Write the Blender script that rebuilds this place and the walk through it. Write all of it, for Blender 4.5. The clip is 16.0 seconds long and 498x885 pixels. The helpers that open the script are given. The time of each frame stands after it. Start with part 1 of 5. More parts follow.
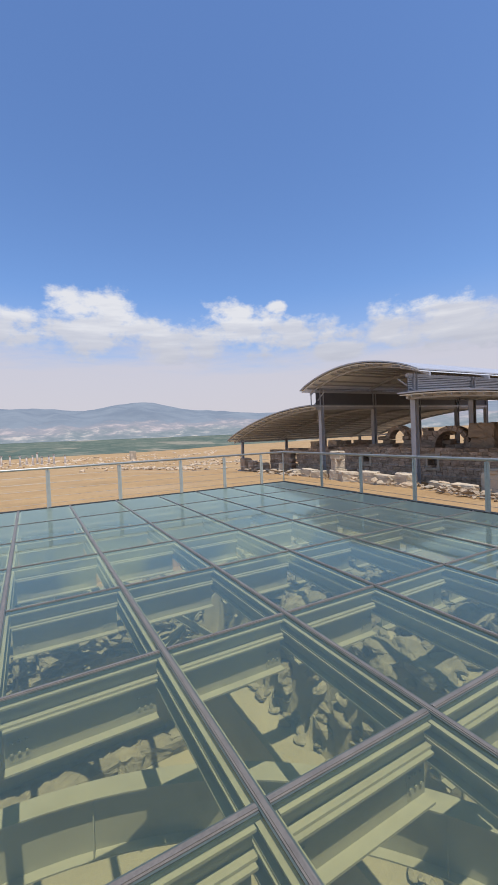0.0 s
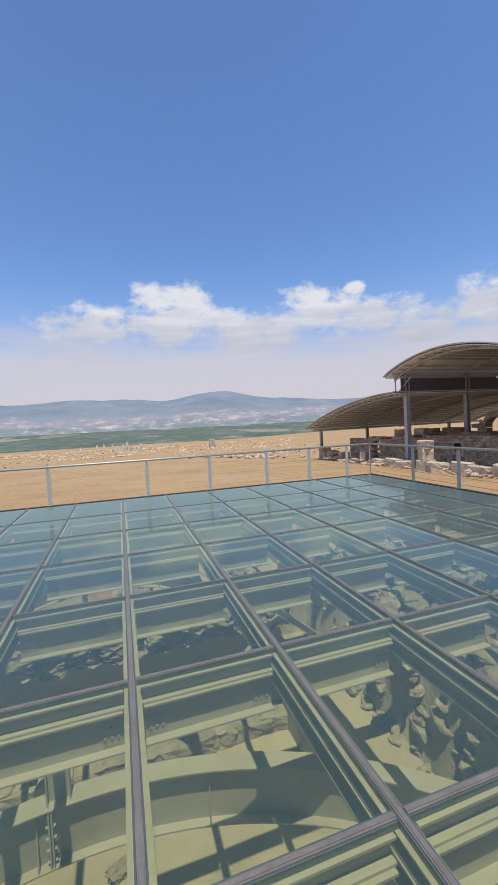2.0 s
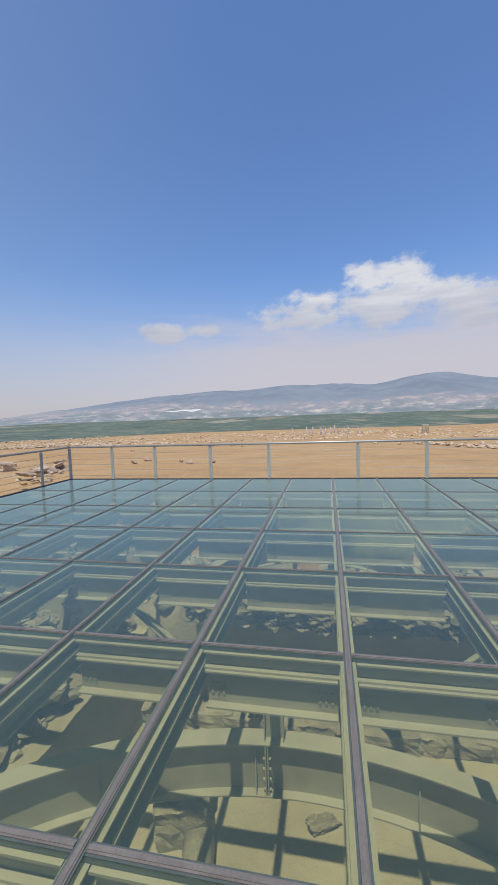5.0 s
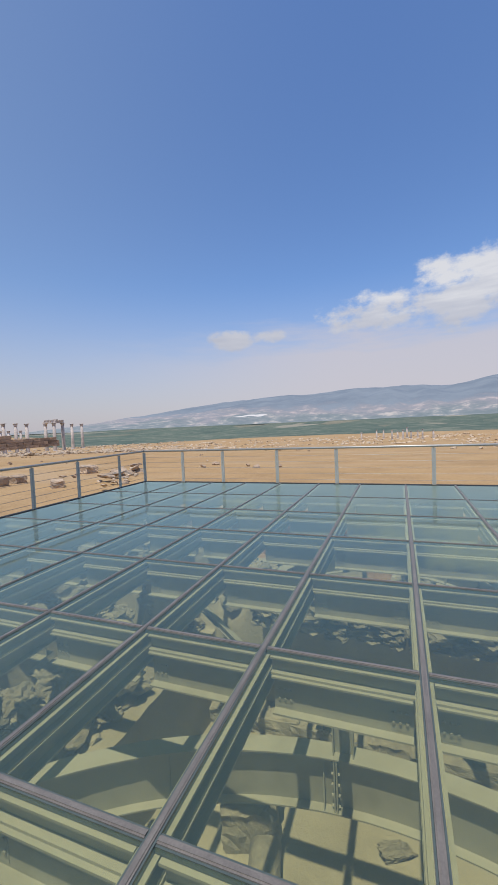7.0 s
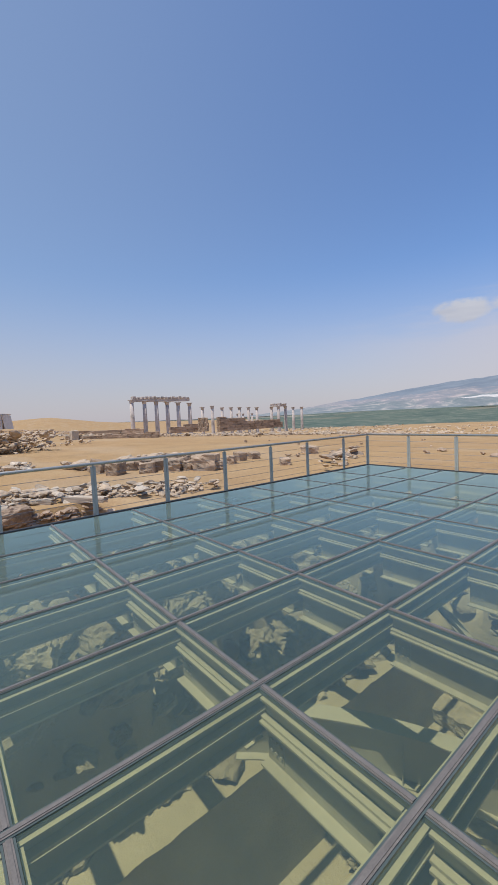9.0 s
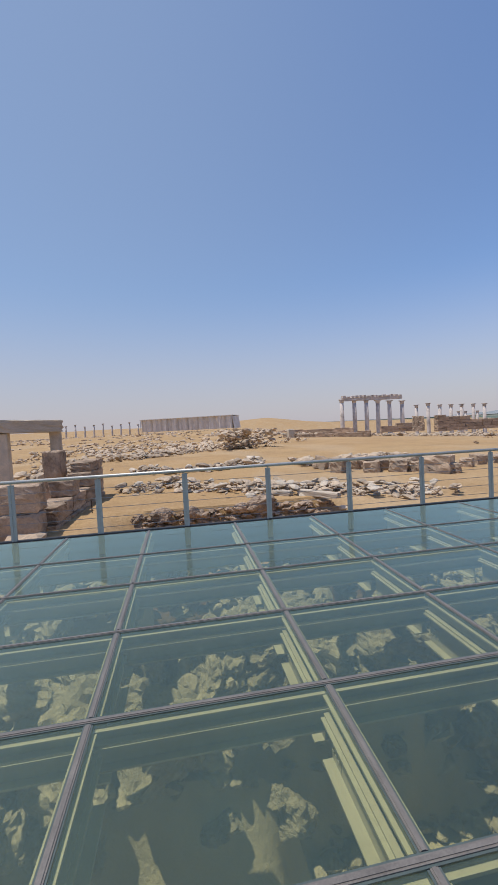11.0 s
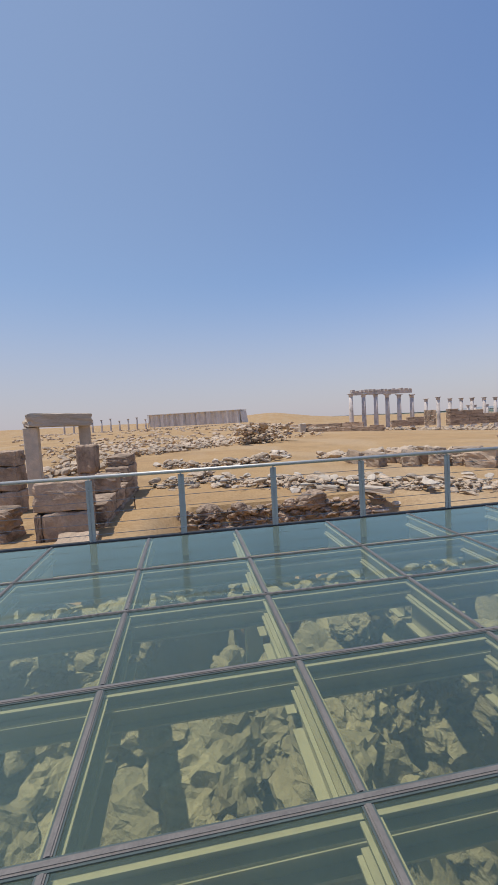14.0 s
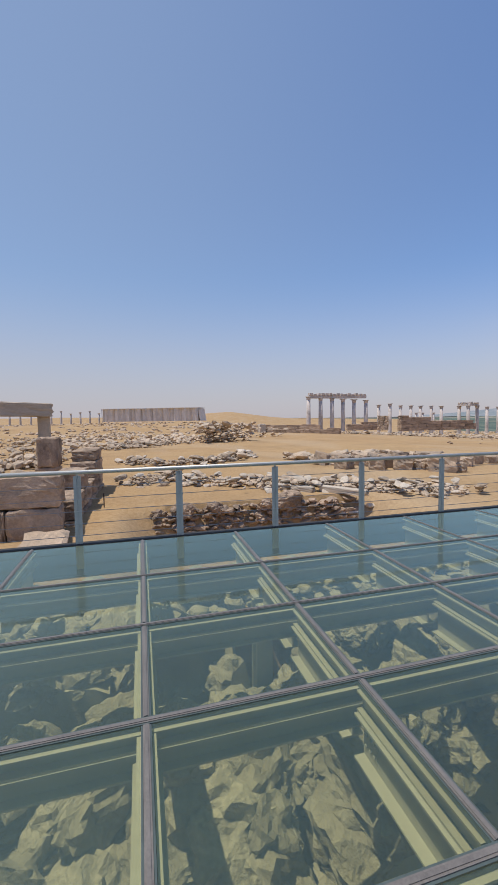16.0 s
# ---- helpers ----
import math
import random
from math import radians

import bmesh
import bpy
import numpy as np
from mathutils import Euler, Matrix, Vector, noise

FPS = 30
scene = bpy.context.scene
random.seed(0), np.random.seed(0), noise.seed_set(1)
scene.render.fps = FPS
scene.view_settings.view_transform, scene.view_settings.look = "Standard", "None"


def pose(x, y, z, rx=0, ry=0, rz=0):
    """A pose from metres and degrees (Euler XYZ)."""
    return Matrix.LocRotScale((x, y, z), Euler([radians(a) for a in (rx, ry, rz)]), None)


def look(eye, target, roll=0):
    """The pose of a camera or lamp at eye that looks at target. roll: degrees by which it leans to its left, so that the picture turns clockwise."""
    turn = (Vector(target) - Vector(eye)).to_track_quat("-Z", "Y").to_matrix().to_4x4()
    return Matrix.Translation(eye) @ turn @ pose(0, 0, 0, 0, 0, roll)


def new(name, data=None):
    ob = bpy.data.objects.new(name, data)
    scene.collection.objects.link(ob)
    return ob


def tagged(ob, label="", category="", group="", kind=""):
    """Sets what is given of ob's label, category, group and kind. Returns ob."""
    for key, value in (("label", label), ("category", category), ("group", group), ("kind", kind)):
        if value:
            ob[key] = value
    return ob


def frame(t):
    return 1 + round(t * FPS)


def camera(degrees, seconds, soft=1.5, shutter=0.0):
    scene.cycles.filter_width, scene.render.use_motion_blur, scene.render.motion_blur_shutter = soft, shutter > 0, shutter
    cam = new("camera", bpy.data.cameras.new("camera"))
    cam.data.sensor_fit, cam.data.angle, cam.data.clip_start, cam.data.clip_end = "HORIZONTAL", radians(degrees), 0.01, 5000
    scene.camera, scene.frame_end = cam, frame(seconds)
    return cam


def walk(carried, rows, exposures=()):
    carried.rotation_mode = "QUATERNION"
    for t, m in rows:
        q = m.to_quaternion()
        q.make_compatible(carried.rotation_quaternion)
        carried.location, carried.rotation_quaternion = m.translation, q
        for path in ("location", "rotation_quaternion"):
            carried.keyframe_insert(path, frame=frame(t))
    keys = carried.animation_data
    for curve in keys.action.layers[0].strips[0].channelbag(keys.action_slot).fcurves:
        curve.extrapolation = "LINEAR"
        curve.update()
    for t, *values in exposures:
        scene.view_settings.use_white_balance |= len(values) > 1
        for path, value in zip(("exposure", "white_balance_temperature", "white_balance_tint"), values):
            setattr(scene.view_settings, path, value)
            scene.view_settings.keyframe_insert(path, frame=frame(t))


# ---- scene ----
cam = camera(64.2, 16.0)
PATH = [
    (0, (0.309, -3.041, 1.663), (1.277, -1.291, 1.62), -2.3),
    (0.5, (0.29, -3.048, 1.687), (1.144, -1.239, 1.653), -2.3),
    (1, (0.226, -3.043, 1.764), (0.926, -1.169, 1.733), -3.3),
    (1.5, (0.13, -3.009, 1.802), (0.82, -1.133, 1.756), -3.4),
    (2, (0.027, -2.991, 1.832), (0.644, -1.091, 1.742), -2.9),
    (2.5, (-0.06, -2.993, 1.826), (0.335, -1.036, 1.714), -1.7),
    (3, (-0.109, -2.973, 1.826), (0.134, -0.991, 1.714), -1.4),
    (3.5, (-0.132, -2.948, 1.804), (-0.026, -0.953, 1.702), -1.7),
    (4, (-0.098, -2.955, 1.809), (-0.281, -0.966, 1.7), -3.9),
    (4.5, (-0.101, -2.887, 1.788), (-0.428, -0.918, 1.657), -3.2),
    (6.8, (-0.135, -2.865, 1.741), (-0.768, -0.969, 1.658), -1.8),
    (7, (-0.117, -2.855, 1.752), (-0.827, -0.987, 1.66), -2.5),
    (7.5, (-0.172, -2.848, 1.726), (-1.172, -1.119, 1.62), -2.8),
    (8, (-0.214, -2.857, 1.711), (-1.398, -1.25, 1.583), -2.8),
    (8.5, (-0.243, -2.912, 1.722), (-1.597, -1.446, 1.592), -3.2),
    (9, (-0.29, -3.09, 1.774), (-1.845, -1.839, 1.643), -2.6),
    (9.5, (-0.387, -3.284, 1.768), (-2.174, -2.398, 1.627), -3.9),
    (10, (-0.538, -3.44, 1.726), (-2.464, -2.938, 1.534), -4.2),
    (12.3, (-1.28, -4.393, 1.784), (-3.257, -4.096, 1.747), -2.0),
    (12.5, (-1.32, -4.477, 1.755), (-3.288, -4.12, 1.756), -1.4),
    (13, (-1.411, -4.743, 1.8), (-3.359, -4.294, 1.785), -0.3),
    (13.5, (-1.56, -4.942, 1.755), (-3.531, -4.6, 1.736), -0.3),
    (14, (-1.761, -5.167, 1.731), (-3.734, -4.857, 1.622), -3.1),
    (14.5, (-1.828, -5.446, 1.729), (-3.776, -5.026, 1.56), -3.5),
    (15, (-1.957, -5.595, 1.72), (-3.92, -5.257, 1.538), -3.6),
    (15.5, (-2.157, -5.692, 1.697), (-4.128, -5.367, 1.612), -4.2),
    (16, (-2.221, -5.813, 1.706), (-4.147, -5.287, 1.586), -0.8),
]
walk(cam, [(t, look(eye, target, roll)) for t, eye, target, roll in PATH],
     exposures=[(0.0, 0.0), (2.0, -0.02), (3.5, -0.12), (16.0, -0.14)])

# ---- world, sun, exposure ----
SUN_AZ, SUN_EL = 183.0, 71.0
world = bpy.data.worlds.new("sky")
scene.world = world
world.use_nodes = True


def node(tree, kind, x=None, **inputs):
    n = tree.nodes.new(kind)
    for key, value in inputs.items():
        n.inputs[key.replace("_", " ")].default_value = value
    return n


def link(tree, a, b):
    tree.links.new(a, b)


def math_node(tree, op, a, b=None, c=None, clamp=False):
    n = tree.nodes.new("ShaderNodeMath")
    n.operation, n.use_clamp = op, clamp
    for i, v in enumerate((a, b, c)):
        if v is None:
            continue
        if isinstance(v, (int, float)):
            n.inputs[i].default_value = v
        else:
            tree.links.new(v, n.inputs[i])
    return n.outputs[0]


def ramp(tree, fac, stops):
    n = tree.nodes.new("ShaderNodeValToRGB")
    e = n.color_ramp.elements
    e[0].position, e[0].color = stops[0][0], (*stops[0][1], 1)
    e[1].position, e[1].color = stops[-1][0], (*stops[-1][1], 1)
    for p, col in stops[1:-1]:
        k = e.new(p)
        k.color = (*col, 1)
    tree.links.new(fac, n.inputs[0])
    return n.outputs[0]


def mix_color(tree, fac, a, b, blend="MIX"):
    n = tree.nodes.new("ShaderNodeMix")
    n.data_type, n.blend_type = "RGBA", blend
    for socket, v in ((n.inputs[0], fac), (n.inputs[6], a), (n.inputs[7], b)):
        if isinstance(v, (int, float)):
            socket.default_value = v
        elif isinstance(v, tuple):
            socket.default_value = (*v, 1)
        else:
            tree.links.new(v, socket)
    return n.outputs[2]


def build_sky():
    t = world.node_tree
    t.nodes.clear()
    out = t.nodes.new("ShaderNodeOutputWorld")
    bg = node(t, "ShaderNodeBackground", Strength=0.135)
    sky = t.nodes.new("ShaderNodeTexSky")
    sky.sky_type, sky.sun_disc = "NISHITA", False
    sky.sun_elevation, sky.sun_rotation = radians(SUN_EL), radians(SUN_AZ)
    sky.air_density, sky.dust_density, sky.ozone_density = 1.1, 0.6, 1.6
    coord = t.nodes.new("ShaderNodeTexCoord")
    sep = t.nodes.new("ShaderNodeSeparateXYZ")
    link(t, coord.outputs["Generated"], sep.inputs[0])
    az = math_node(t, "MULTIPLY", math_node(t, "ARCTAN2", sep.outputs[0], sep.outputs[1]), 57.2958)
    el = math_node(t, "MULTIPLY", math_node(t, "ARCSINE", sep.outputs[2]), 57.2958)
    pos = t.nodes.new("ShaderNodeCombineXYZ")
    link(t, az, pos.inputs[0])
    link(t, math_node(t, "MULTIPLY", el, 1.5), pos.inputs[1])
    big = node(t, "ShaderNodeTexNoise", Scale=0.2, Detail=11.0, Roughness=0.6)
    link(t, pos.outputs[0], big.inputs["Vector"])
    wisps = node(t, "ShaderNodeTexNoise", Scale=0.07, Detail=7.0, Roughness=0.6)
    stretch = t.nodes.new("ShaderNodeVectorMath")
    stretch.operation = "MULTIPLY"
    stretch.inputs[1].default_value = (0.6, 2.4, 1)
    link(t, pos.outputs[0], stretch.inputs[0])
    link(t, stretch.outputs[0], wisps.inputs["Vector"])
    # cumulus banks: azimuth, elevation, half width, half height
    banks = [(8.5, 16.6, 5.0, 3.0), (-2.5, 14.2, 6.0, 2.2), (8.0, 14.0, 9.0, 2.6), (28.5, 14.6, 6.5, 3.0),
             (20.5, 12.8, 8.0, 2.4), (35.0, 13.4, 7.0, 2.8), (52.0, 13.6, 7.0, 2.6), (62.0, 12.0, 9.0, 3.0), (33.5, 17.4, 1.4, 0.9),
             (-23.2, 11.9, 2.8, 1.2), (-17.0, 12.2, 2.2, 0.8), (80.0, 12.0, 9.0, 3.0),
             (41.0, 11.0, 5.0, 1.4)]
    mask = None
    for a, e, w, h in banks:
        w, h = w * 1.22, h * 1.12
        u = math_node(t, "POWER", math_node(t, "ABSOLUTE", math_node(t, "DIVIDE", math_node(t, "SUBTRACT", az, a), w)), 2.0)
        v = math_node(t, "POWER", math_node(t, "ABSOLUTE", math_node(t, "DIVIDE", math_node(t, "SUBTRACT", el, e), h)), 2.0)
        lobe = math_node(t, "SUBTRACT", 1.0, math_node(t, "ADD", u, v))
        mask = lobe if mask is None else math_node(t, "MAXIMUM", mask, lobe)
    mask = math_node(t, "MAXIMUM", mask, -4.0)
    puffs = math_node(t, "MULTIPLY", math_node(t, "SUBTRACT", big.outputs[0], 0.5), 5.2)
    cumulus = t.nodes.new("ShaderNodeMapRange")
    cumulus.interpolation_type = "SMOOTHSTEP"
    cumulus.inputs[1].default_value, cumulus.inputs[2].default_value = -0.25, 0.95
    link(t, math_node(t, "ADD", mask, puffs), cumulus.inputs[0])
    # layered white haze low over the valley
    low = t.nodes.new("ShaderNodeMapRange")
    low.interpolation_type = "SMOOTHSTEP"
    low.inputs[1].default_value, low.inputs[2].default_value = 14.5, 8.0
    link(t, math_node(t, "ADD", el, math_node(t, "MULTIPLY", math_node(t, "SUBTRACT", wisps.outputs[0], 0.5), 16.0)), low.inputs[0])
    side = t.nodes.new("ShaderNodeMapRange")
    side.interpolation_type = "SMOOTHSTEP"
    side.inputs[1].default_value, side.inputs[2].default_value = -50.0, -4.0
    link(t, az, side.inputs[0])
    band = math_node(t, "MULTIPLY", low.outputs[0], math_node(t, "MULTIPLY", side.outputs[0], 0.82))
    shade = node(t, "ShaderNodeTexNoise", Scale=0.22, Detail=6.0)
    link(t, stretch.outputs[0], shade.inputs["Vector"])
    lift = math_node(t, "ADD", math_node(t, "MULTIPLY", el, 0.045), math_node(t, "MULTIPLY", shade.outputs[0], 0.5))
    white = ramp(t, lift, [(0.62, (3.7, 3.85, 4.5)), (0.86, (4.7, 4.8, 5.3)), (1.0, (6.0, 6.0, 6.2))])
    tint = mix_color(t, 1.0, sky.outputs[0], (0.80, 0.97, 1.25), "MULTIPLY")
    # dustier air to the west
    west = t.nodes.new("ShaderNodeMapRange")
    west.interpolation_type = "SMOOTHSTEP"
    west.inputs[1].default_value, west.inputs[2].default_value = 0.0, -115.0
    link(t, az, west.inputs[0])
    tint = mix_color(t, math_node(t, "MULTIPLY", west.outputs[0], 0.47), tint, (2.75, 3.4, 4.05))
    haze = t.nodes.new("ShaderNodeMapRange")
    haze.interpolation_type = "SMOOTHSTEP"
    haze.inputs[1].default_value, haze.inputs[2].default_value = 20.0, -2.0
    link(t, el, haze.inputs[0])
    tint = mix_color(t, math_node(t, "MULTIPLY", haze.outputs[0], 0.85), tint, (4.2, 3.85, 4.2))
    c = mix_color(t, band, tint, (4.75, 4.55, 5.0))
    c = mix_color(t, math_node(t, "MULTIPLY", cumulus.outputs[0], 0.92), c, white)
    link(t, c, bg.inputs[0])
    link(t, bg.outputs[0], out.inputs[0])


build_sky()
sun_data = bpy.data.lights.new("sun", "SUN")
sun_data.energy, sun_data.angle, sun_data.color = 4.0, radians(0.53), (1.0, 0.95, 0.87)
sun = new("sun", sun_data)
d = Vector((math.sin(radians(SUN_AZ)) * math.cos(radians(SUN_EL)), math.cos(radians(SUN_AZ)) * math.cos(radians(SUN_EL)), math.sin(radians(SUN_EL))))
sun.matrix_world = look(d * 60, (0, 0, 0))


# ---- materials ----
def surface(name, color, rough=0.8, metal=0.0, scale=6.0, vary=0.25, bump=0.3, fine=60.0, rand=0.0, stain=None, object_space=True):
    """A procedural surface: base colour varied at two scales, bump from both, optional stains."""
    m = bpy.data.materials.new(name)
    m.use_nodes = True
    t = m.node_tree
    b = t.nodes["Principled BSDF"]
    b.inputs["Roughness"].default_value, b.inputs["Metallic"].default_value = rough, metal
    if rough > 0.65:
        b.inputs["Specular IOR Level"].default_value = 0.2
    coord = t.nodes.new("ShaderNodeTexCoord")
    info = t.nodes.new("ShaderNodeObjectInfo")
    shift = t.nodes.new("ShaderNodeVectorMath")
    shift.operation = "ADD"
    link(t, coord.outputs["Object"], shift.inputs[0])
    scaled = t.nodes.new("ShaderNodeVectorMath")
    scaled.operation = "SCALE"
    scaled.inputs[0].default_value = (37.0, 19.0, 53.0)
    link(t, info.outputs["Random"], scaled.inputs["Scale"])
    link(t, scaled.outputs[0], shift.inputs[1])
    n1 = node(t, "ShaderNodeTexNoise", Scale=scale, Detail=6.0, Roughness=0.6)
    n2 = node(t, "ShaderNodeTexNoise", Scale=fine, Detail=4.0, Roughness=0.65)
    for n in (n1, n2):
        link(t, shift.outputs[0], n.inputs["Vector"])
    dark = tuple(c * (1 - vary) for c in color)
    light = tuple(min(0.95, c * (1 + vary)) for c in color)
    col = ramp(t, n1.outputs[0], [(0.3, dark), (0.7, light)])
    col = mix_color(t, 0.35, col, ramp(t, n2.outputs[0], [(0.35, dark), (0.65, light)]))
    if stain:
        n3 = node(t, "ShaderNodeTexNoise", Scale=scale * 0.45, Detail=8.0, Roughness=0.7)
        link(t, shift.outputs[0], n3.inputs["Vector"])
        f = ramp(t, n3.outputs[0], [(0.5, (0, 0, 0)), (0.66, (1, 1, 1))])
        col = mix_color(t, f, col, stain)
    if rand:
        k = t.nodes.new("ShaderNodeMapRange")
        k.inputs[3].default_value, k.inputs[4].default_value = 1 - rand, 1 + rand
        link(t, info.outputs["Random"], k.inputs[0])
        h = t.nodes.new("ShaderNodeHueSaturation")
        link(t, k.outputs[0], h.inputs["Value"])
        link(t, col, h.inputs["Color"])
        col = h.outputs[0]
    link(t, col, b.inputs["Base Color"])
    if bump:
        bp = node(t, "ShaderNodeBump", Strength=bump, Distance=0.02 if fine > 25 else 0.045)
        link(t, math_node(t, "ADD", n1.outputs[0], math_node(t, "MULTIPLY", n2.outputs[0], 0.5)), bp.inputs["Height"])
        link(t, bp.outputs[0], b.inputs["Normal"])
    return m


LIMESTONE = surface("limestone", (0.49, 0.375, 0.265), 0.9, scale=3.0, vary=0.3, bump=0.8, fine=22, rand=0.22, stain=(0.30, 0.26, 0.21))
WHITESTONE = surface("pale_marble", (0.53, 0.44, 0.34), 0.85, scale=2.5, vary=0.22, bump=0.5, fine=25, rand=0.15, stain=(0.40, 0.36, 0.30))
BROWNSTONE = surface("brown_travertine", (0.42, 0.305, 0.215), 0.95, scale=2.2, vary=0.35, bump=1.0, fine=18, rand=0.25, stain=(0.18, 0.13, 0.09))
GREYSTONE = surface("grey_block", (0.43, 0.32, 0.225), 0.92, scale=2.4, vary=0.3, bump=0.9, fine=20, rand=0.2, stain=(0.2, 0.17, 0.14))
SANDSTONE = surface("buff_rubble", (0.345, 0.32, 0.245), 0.95, scale=3.5, vary=0.36, bump=1.05, fine=24, rand=0.2, stain=(0.29, 0.26, 0.19))
COLUMN = surface("column_marble", (0.55, 0.48, 0.43), 0.8, scale=1.2, vary=0.2, bump=0.3, fine=9, rand=0.12, stain=(0.33, 0.29, 0.25))
CREAM = surface("cream_paint", (0.405, 0.40, 0.33), 0.45, scale=1.5, vary=0.1, bump=0.04, fine=30, stain=(0.32, 0.31, 0.24))
ALU = surface("worn_aluminium", (0.165, 0.145, 0.125), 0.36, 0.0, scale=5, vary=0.3, bump=0.08, fine=80)
GASKET = surface("rubber_gasket", (0.08, 0.10, 0.09), 0.3, scale=8, vary=0.2, bump=0.05)
STAINLESS = surface("brushed_steel", (0.43, 0.42, 0.385), 0.48, 0.6, scale=6, vary=0.1, bump=0.03, fine=120)
POSTSTEEL = surface("dull_post_steel", (0.40, 0.39, 0.35), 0.6, 0.0, scale=6, vary=0.14, bump=0.03, fine=90)
CABLE = surface("wire_rope", (0.30, 0.28, 0.26), 0.5, 0.7, scale=20, vary=0.2, bump=0.0)
DARKSTEEL = surface("grey_steel", (0.42, 0.42, 0.45), 0.55, 0.2, scale=1.0, vary=0.12, bump=0.03, fine=20)
SHEET = surface("metal_sheet", (0.50, 0.50, 0.53), 0.45, 0.35, scale=0.6, vary=0.1, bump=0.03, fine=14)
# underside colour set far paler than the sheet above, to lift its shade
SOFFIT = surface("lightened_underside", (0.82, 0.83, 0.88), 0.6, 0.1, scale=0.8, vary=0.15, bump=0.03, fine=14)
TARP = surface("pale_tarpaulin", (0.68, 0.62, 0.56), 0.8, scale=0.5, vary=0.2, bump=0.2, fine=6)
PLASTER = surface("white_block", (0.62, 0.58, 0.54), 0.85, scale=1.0, vary=0.08, bump=0.2, fine=18, rand=0.05)
IRON = surface("rusty_iron", (0.10, 0.07, 0.05), 0.8, 0.3, scale=20, vary=0.3)


def ground_material():
    m = bpy.data.materials.new("dry_ground")
    m.use_nodes = True
    t = m.node_tree
    b = t.nodes["Principled BSDF"]
    b.inputs["Roughness"].default_value = 0.97
    b.inputs["Specular IOR Level"].default_value = 0.15
    geo = t.nodes.new("ShaderNodeNewGeometry")
    sep = t.nodes.new("ShaderNodeSeparateXYZ")
    link(t, geo.outputs["Position"], sep.inputs[0])

    def noise_of(scale, detail=6.0, rough=0.6, squash=None):
        n = node(t, "ShaderNodeTexNoise", Scale=scale, Detail=detail, Roughness=rough)
        if squash:
            v = t.nodes.new("ShaderNodeVectorMath")
            v.operation = "MULTIPLY"
            v.inputs[1].default_value = squash
            link(t, geo.outputs["Position"], v.inputs[0])
            link(t, v.outputs[0], n.inputs["Vector"])
        else:
            link(t, geo.outputs["Position"], n.inputs["Vector"])
        return n.outputs[0]
    broad, mid, fine = noise_of(0.045, 5.0), noise_of(0.5, 8.0, 0.65), noise_of(9.0, 6.0, 0.7)
    straw = ramp(t, broad, [(0.35, (0.39, 0.225, 0.09)), (0.55, (0.47, 0.295, 0.13)), (0.7, (0.43, 0.30, 0.17))])
    earth = ramp(t, mid, [(0.3, (0.27, 0.17, 0.09)), (0.5, (0.42, 0.26, 0.125)), (0.72, (0.51, 0.35, 0.185))])
    near = mix_color(t, 0.5, straw, earth)
    weeds = ramp(t, noise_of(0.22, 7.0, 0.7), [(0.5, (0, 0, 0)), (0.63, (1, 1, 1))])
    near = mix_color(t, math_node(t, "MULTIPLY", weeds, 0.5), near, (0.27, 0.165, 0.08))
    tracks = ramp(t, noise_of(0.11, 3.0, 0.5, (0.5, 1.4, 0)), [(0.52, (0, 0, 0)), (0.6, (1, 1, 1))])
    near = mix_color(t, math_node(t, "MULTIPLY", tracks, 0.35), near, (0.50, 0.38, 0.26))
    near = mix_color(t, 0.35, near, ramp(t, fine, [(0.35, (0.22, 0.14, 0.075)), (0.65, (0.52, 0.38, 0.22))]))
    # excavated sand and stone dust under the deck
    pit = ramp(t, mid, [(0.3, (0.34, 0.31, 0.22)), (0.7, (0.50, 0.46, 0.34))])
    deep = t.nodes.new("ShaderNodeMapRange")
    deep.inputs[1].default_value, deep.inputs[2].default_value = -0.5, -0.6
    link(t, sep.outputs[2], deep.inputs[0])
    inside = math_node(t, "MULTIPLY", math_node(t, "LESS_THAN", math_node(t, "ABSOLUTE", sep.outputs[0]), 8.3), math_node(t, "LESS_THAN", sep.outputs[1], 8.3))
    inside = math_node(t, "MULTIPLY", inside, math_node(t, "GREATER_THAN", sep.outputs[1], -13.0))
    near = mix_color(t, math_node(t, "MULTIPLY", deep.outputs[0], inside), near, pit)
    # green fields and bare plots of the valley floor, haze greyed into their colours
    cells = node(t, "ShaderNodeTexVoronoi", Scale=0.009, Randomness=0.9)
    v = t.nodes.new("ShaderNodeVectorMath")
    v.operation = "MULTIPLY"
    v.inputs[1].default_value = (0.8, 0.35, 0)
    link(t, geo.outputs["Position"], v.inputs[0])
    link(t, v.outputs[0], cells.inputs["Vector"])
    hue = t.nodes.new("ShaderNodeSeparateColor")
    link(t, cells.outputs["Color"], hue.inputs[0])
    fields = ramp(t, hue.outputs[0], [(0.0, (0.085, 0.12, 0.10)), (0.55, (0.11, 0.15, 0.12)), (0.8, (0.16, 0.18, 0.14)), (0.9, (0.30, 0.24, 0.16)), (1.0, (0.46, 0.40, 0.32))])
    fields = mix_color(t, 0.5, fields, ramp(t, noise_of(0.02, 8.0, 0.75), [(0.42, (0.045, 0.075, 0.06)), (0.56, (0.16, 0.18, 0.13)), (0.66, (0.34, 0.29, 0.22))]))
    valley = t.nodes.new("ShaderNodeMapRange")
    valley.inputs[1].default_value, valley.inputs[2].default_value = -8.5, -11.0
    link(t, sep.outputs[2], valley.inputs[0])
    far = math_node(t, "GREATER_THAN", sep.outputs[1], 900.0)
    link(t, mix_color(t, math_node(t, "MAXIMUM", valley.outputs[0], far), near, fields), b.inputs["Base Color"])
